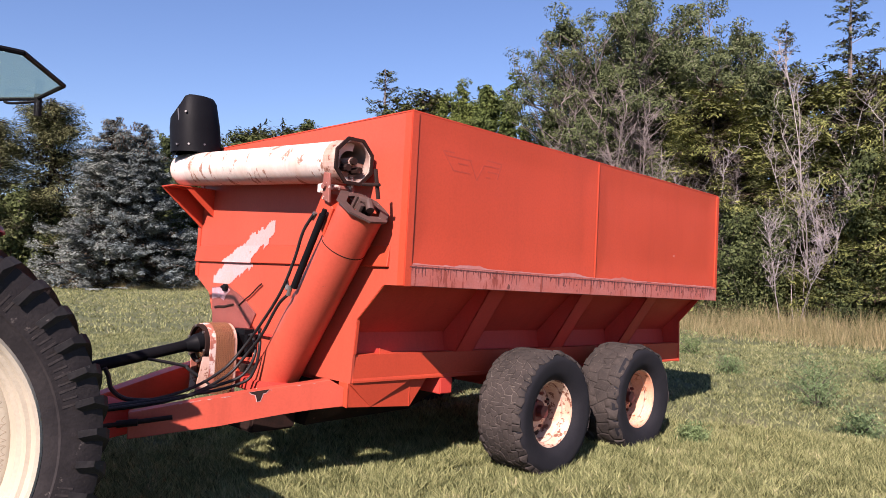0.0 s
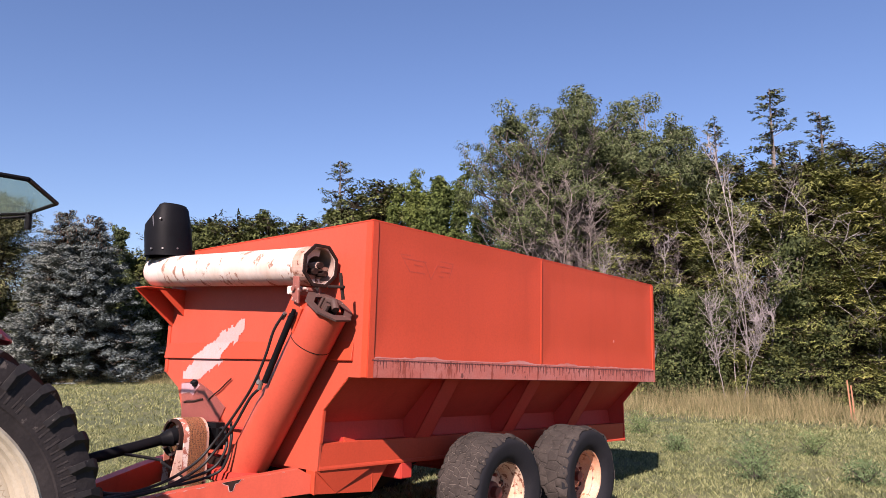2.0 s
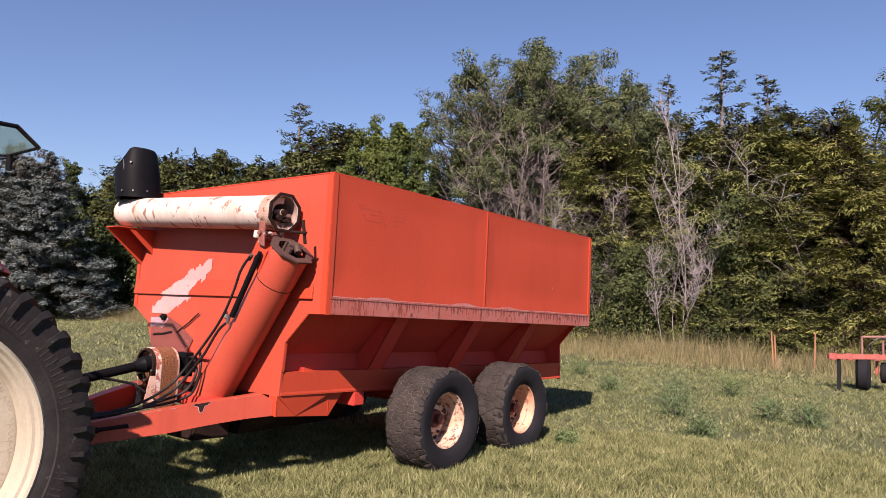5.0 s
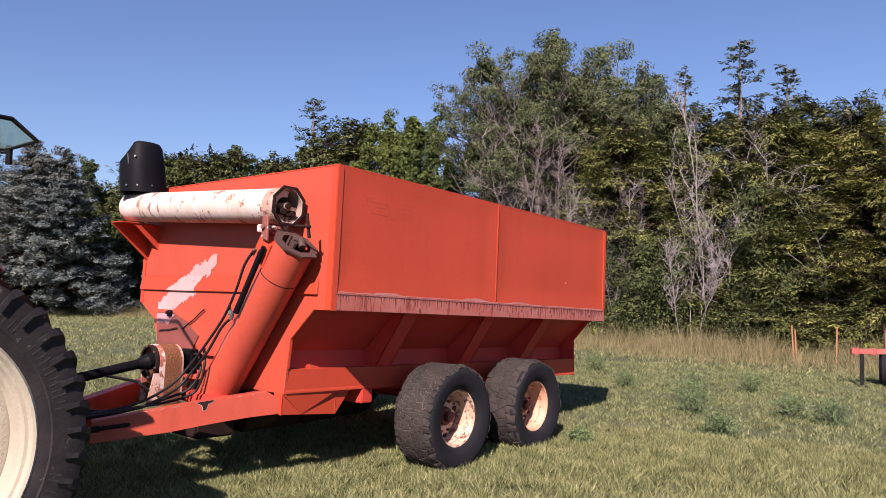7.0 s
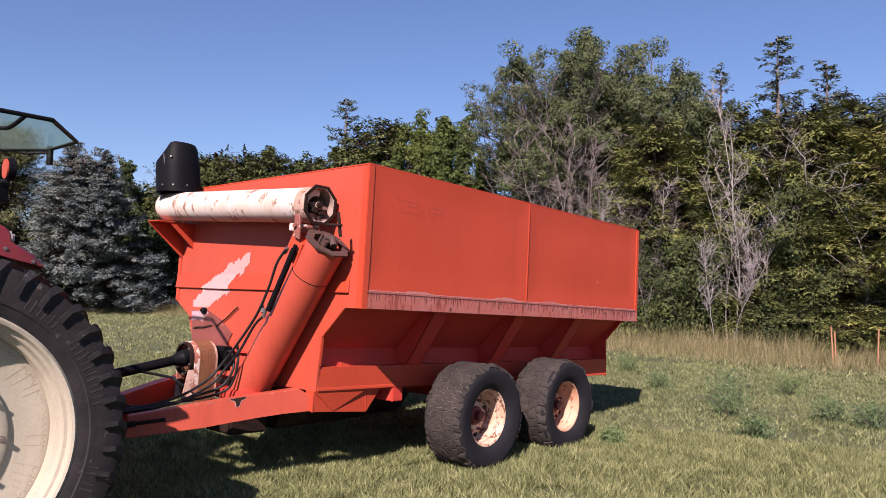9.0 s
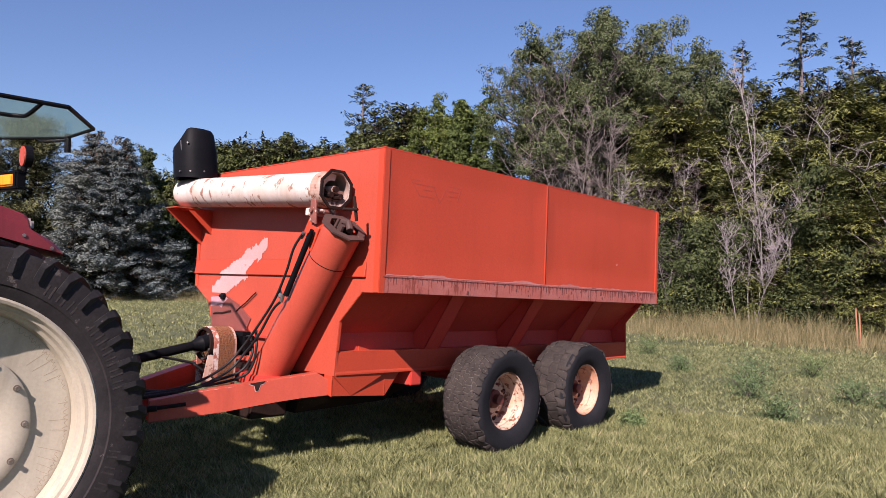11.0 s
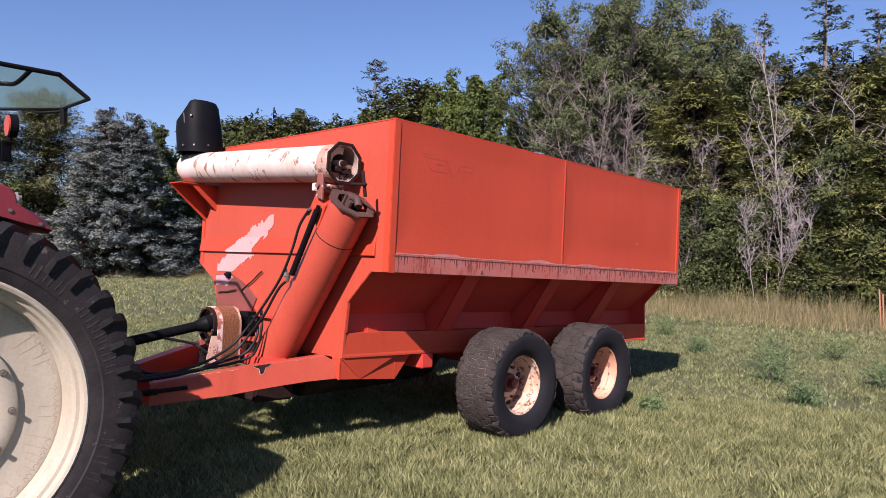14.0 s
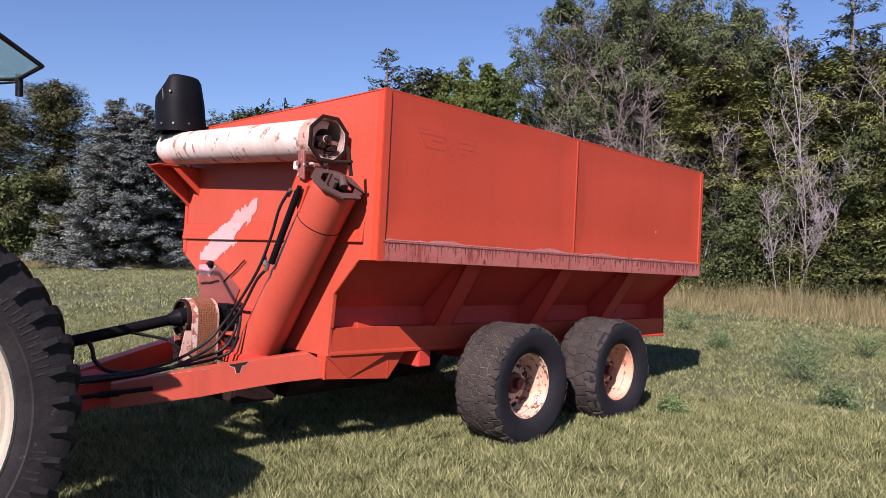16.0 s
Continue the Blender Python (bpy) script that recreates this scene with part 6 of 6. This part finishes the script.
rs = np.random.RandomState(3)
tagged(quads("grass", blades(field(rs, 440000, 2.4, 9.0), rs, 0.070, 0.0125, 0.7), GRASS), "short mown green grass with straw blades", "grass", kind="stuff")
tagged(quads("grass", blades(field(rs, 230000, 9.0, 18.0), rs, 0.060, 0.0150, 0.8, 6), GRASS), "short mown green grass with straw blades", "grass", kind="stuff")
tagged(quads("grass", blades(field(rs, 140000, 17.0, 46.0), rs, 0.085, 0.036, 0.8, 3), GRASS), "mown grass farther off", "grass", kind="stuff")
tagged(quads("grass", blades(field(rs, 90000, 0.0, 11.0, 80, 365), rs, 0.070, 0.0200, 0.8, 6), GRASS), "short mown green grass with straw blades", "grass", kind="stuff")
edge = np.array([(15.0, -9.0), (15.2, 1.0), (15.6, 7.0), (16.6, 14.0), (17.6, 20.0), (17.2, 27.0), (14.5, 32.0), (6.0, 39.0)])
n = 110000
seg = rs.randint(0, len(edge) - 1, n)
u = rs.uniform(0, 1, n)[:, None]
along = edge[seg] * (1 - u) + edge[seg + 1] * u
out = np.stack([rs.triangular(-2.3, 1.6, 4.4, n), rs.normal(0, 0.5, n)], axis=1)
high = (np.clip((out[:, 0] + 1.9) / 2.6, 0.2, 1.3) * rs.uniform(0.55, 1.35, n))[np.arange(n) % (n // 30)]
tall = blades(along + out, rs, 0.45, 0.012, 0.34, 30)
tall[:, 2] = tall[:, 0] * (1 - high[:, None]) + tall[:, 2] * high[:, None]
tagged(quads("tall_grass", tall, DRY), "tall dry tan grass along the tree line", "grass", kind="stuff")

# weeds in the field
def weed(x, y, size, seed):
    rs = np.random.RandomState(seed)
    t = thing("weed", pose(x, y, 0), "blue-green leafy weed growing in the grass", "weed", "weeds in the field")
    for k in range(9):
        a = k * 2.4
        stalk = [([Vector((0, 0, 0)), Vector((0.3 * size * math.cos(a), 0.3 * size * math.sin(a), 0.35 * size)), Vector((0.55 * size * math.cos(a), 0.55 * size * math.sin(a), 0.7 * size * (0.7 + 0.3 * rs.rand())))], [0.006, 0.005, 0.003])]
        limb_mesh("stalk", stalk, BARK, t, thin=0.003)
    c = rs.normal(0, 1, (1000, 3)) * [0.34 * size, 0.34 * size, 0.27 * size] + [0, 0, 0.42 * size]
    c[:, 2] = np.maximum(c[:, 2], 0.03)
    tagged(quads("foliage", leaves(c, rs, 0.055, 0.014, rs.normal(size=(1000, 3)) + [0, 0, 0.5]), WEED, t), kind="stuff")
    return t


for k, (x, y, size) in enumerate(((7.6, -0.25, 0.66), (6.5, -0.62, 0.52), (7.1, -1.8, 0.46), (7.0, -2.35, 0.42), (5.2, -1.45, 0.34), (9.4, -0.6, 0.5), (8.4, 1.3, 0.38), (10.4, 2.95, 0.5), (3.55, -0.42, 0.22))):
    weed(x, y, 0.85 * size, 100 + k)

# stakes in the tall grass
for k, (x, y, lx, ly, h) in enumerate(((15.5, 0.14, -0.03, 0.05, 0.97), (15.6, 0.10, 0.0, 0.05, 0.85), (15.7, -0.75, 0.0, -0.03, 0.95))):
    bm = bmesh.new()
    beam(bm, (-0.015, 0, -0.15), (0.015, 0, -0.15), 0.03, h + 0.15, 0.004)
    for v in bm.verts:
        v.co.x += lx * max(v.co.z, 0)
        v.co.y += ly * max(v.co.z, 0)
    ob = part("stake", bm, STAKE)
    ob.matrix_basis = pose(x, y, 0)
    tagged(ob, "weathered orange-brown wooden stake in the tall grass", "stake", "stakes at the field's edge")

# red implement parked at the field's edge
tool = thing("farm_implement", pose(11.75, -1.75, 0), "old red farm implement parked in the grass", "implement")
bm = bmesh.new()
beam(bm, (0, 0, 0.62), (2.2, -3.2, 0.64), 0.10, 0.10)
part("main_beam", bm, FADED_RED, tool, "faded red steel beam")
bm = bmesh.new()
beam(bm, (0.10, -0.16, 0.0), (0.14, -0.17, 0.0), 0.07, 0.62)
part("parking_stand", bm, TRIM, tool)
bm = bmesh.new()
for d in (0.55, 1.1):
    tube(bm, [(0.4 * d + 0.15, -0.6 * d - 0.2, 0.7), (0.4 * d + 0.15, -0.6 * d - 0.2, 1.08)], 0.022, 8)
tube(bm, [(0.37, -0.53, 1.06), (0.9, -1.3, 1.08)], 0.025, 8)
part("upright_rack", bm, surface("faded_pink_pipe", (0.27, 0.14, 0.125), (0.20, 0.09, 0.075), 0.7, patch=6), tool)
bm = bmesh.new()
revolve(bm, [(-0.08, 0.14), (-0.10, 0.22), (-0.06, 0.28), (0.06, 0.28), (0.10, 0.22), (0.08, 0.14)], 28)
wheel_ob = part("implement_wheel", bm, SIDEWALL, tool, smooth=True)
wheel_ob.matrix_basis = pose(0.55, -0.52, 0.345, 0, 0, 6) @ Matrix.Diagonal((1.26, 1.25, 1.26, 1))

for d in (0.10, 0.42, 0.95, 1.5):
    bm = bmesh.new()
    box(bm, (0.55 * d - 0.06, -0.8 * d - 0.06, 0.60), (0.55 * d + 0.06, -0.8 * d + 0.06, 0.735), 0.01)
    part("beam_clamp", bm, FADED_RED, tool)
bm = bmesh.new()
tube(bm, [(0.62, -0.95, 0.72), (0.62, -0.95, 1.02)], 0.045, 12)
tube(bm, curve_points([(0.62, -0.95, 1.0), (0.5, -0.8, 1.04), (0.42, -0.62, 0.86), (0.5, -0.7, 0.74)], 6), 0.012, 8)
part("ram_and_hose", bm, TRIM, tool, "dark ram with a looped hose")
bm = bmesh.new()
revolve(bm, [(-0.06, 0.0), (-0.07, 0.15), (-0.05, 0.20), (0.05, 0.20), (0.07, 0.15), (0.06, 0.0)], 24)
gauge = part("gauge_wheel", bm, SIDEWALL, tool, "small dark gauge wheel", smooth=True)
gauge.matrix_basis = pose(0.75, -0.86, 0.36, 0, 0, 6)
part("wheel_leg", beam(bmesh.new(), (0.66, -0.74, 0.32), (0.72, -0.74, 0.32), 0.05, 0.34), FADED_RED, tool)
bm = bmesh.new()
box(bm, (0.02, -0.26, 0.0), (0.22, -0.08, 0.02), 0.004)
part("stand_foot", bm, TRIM, tool)
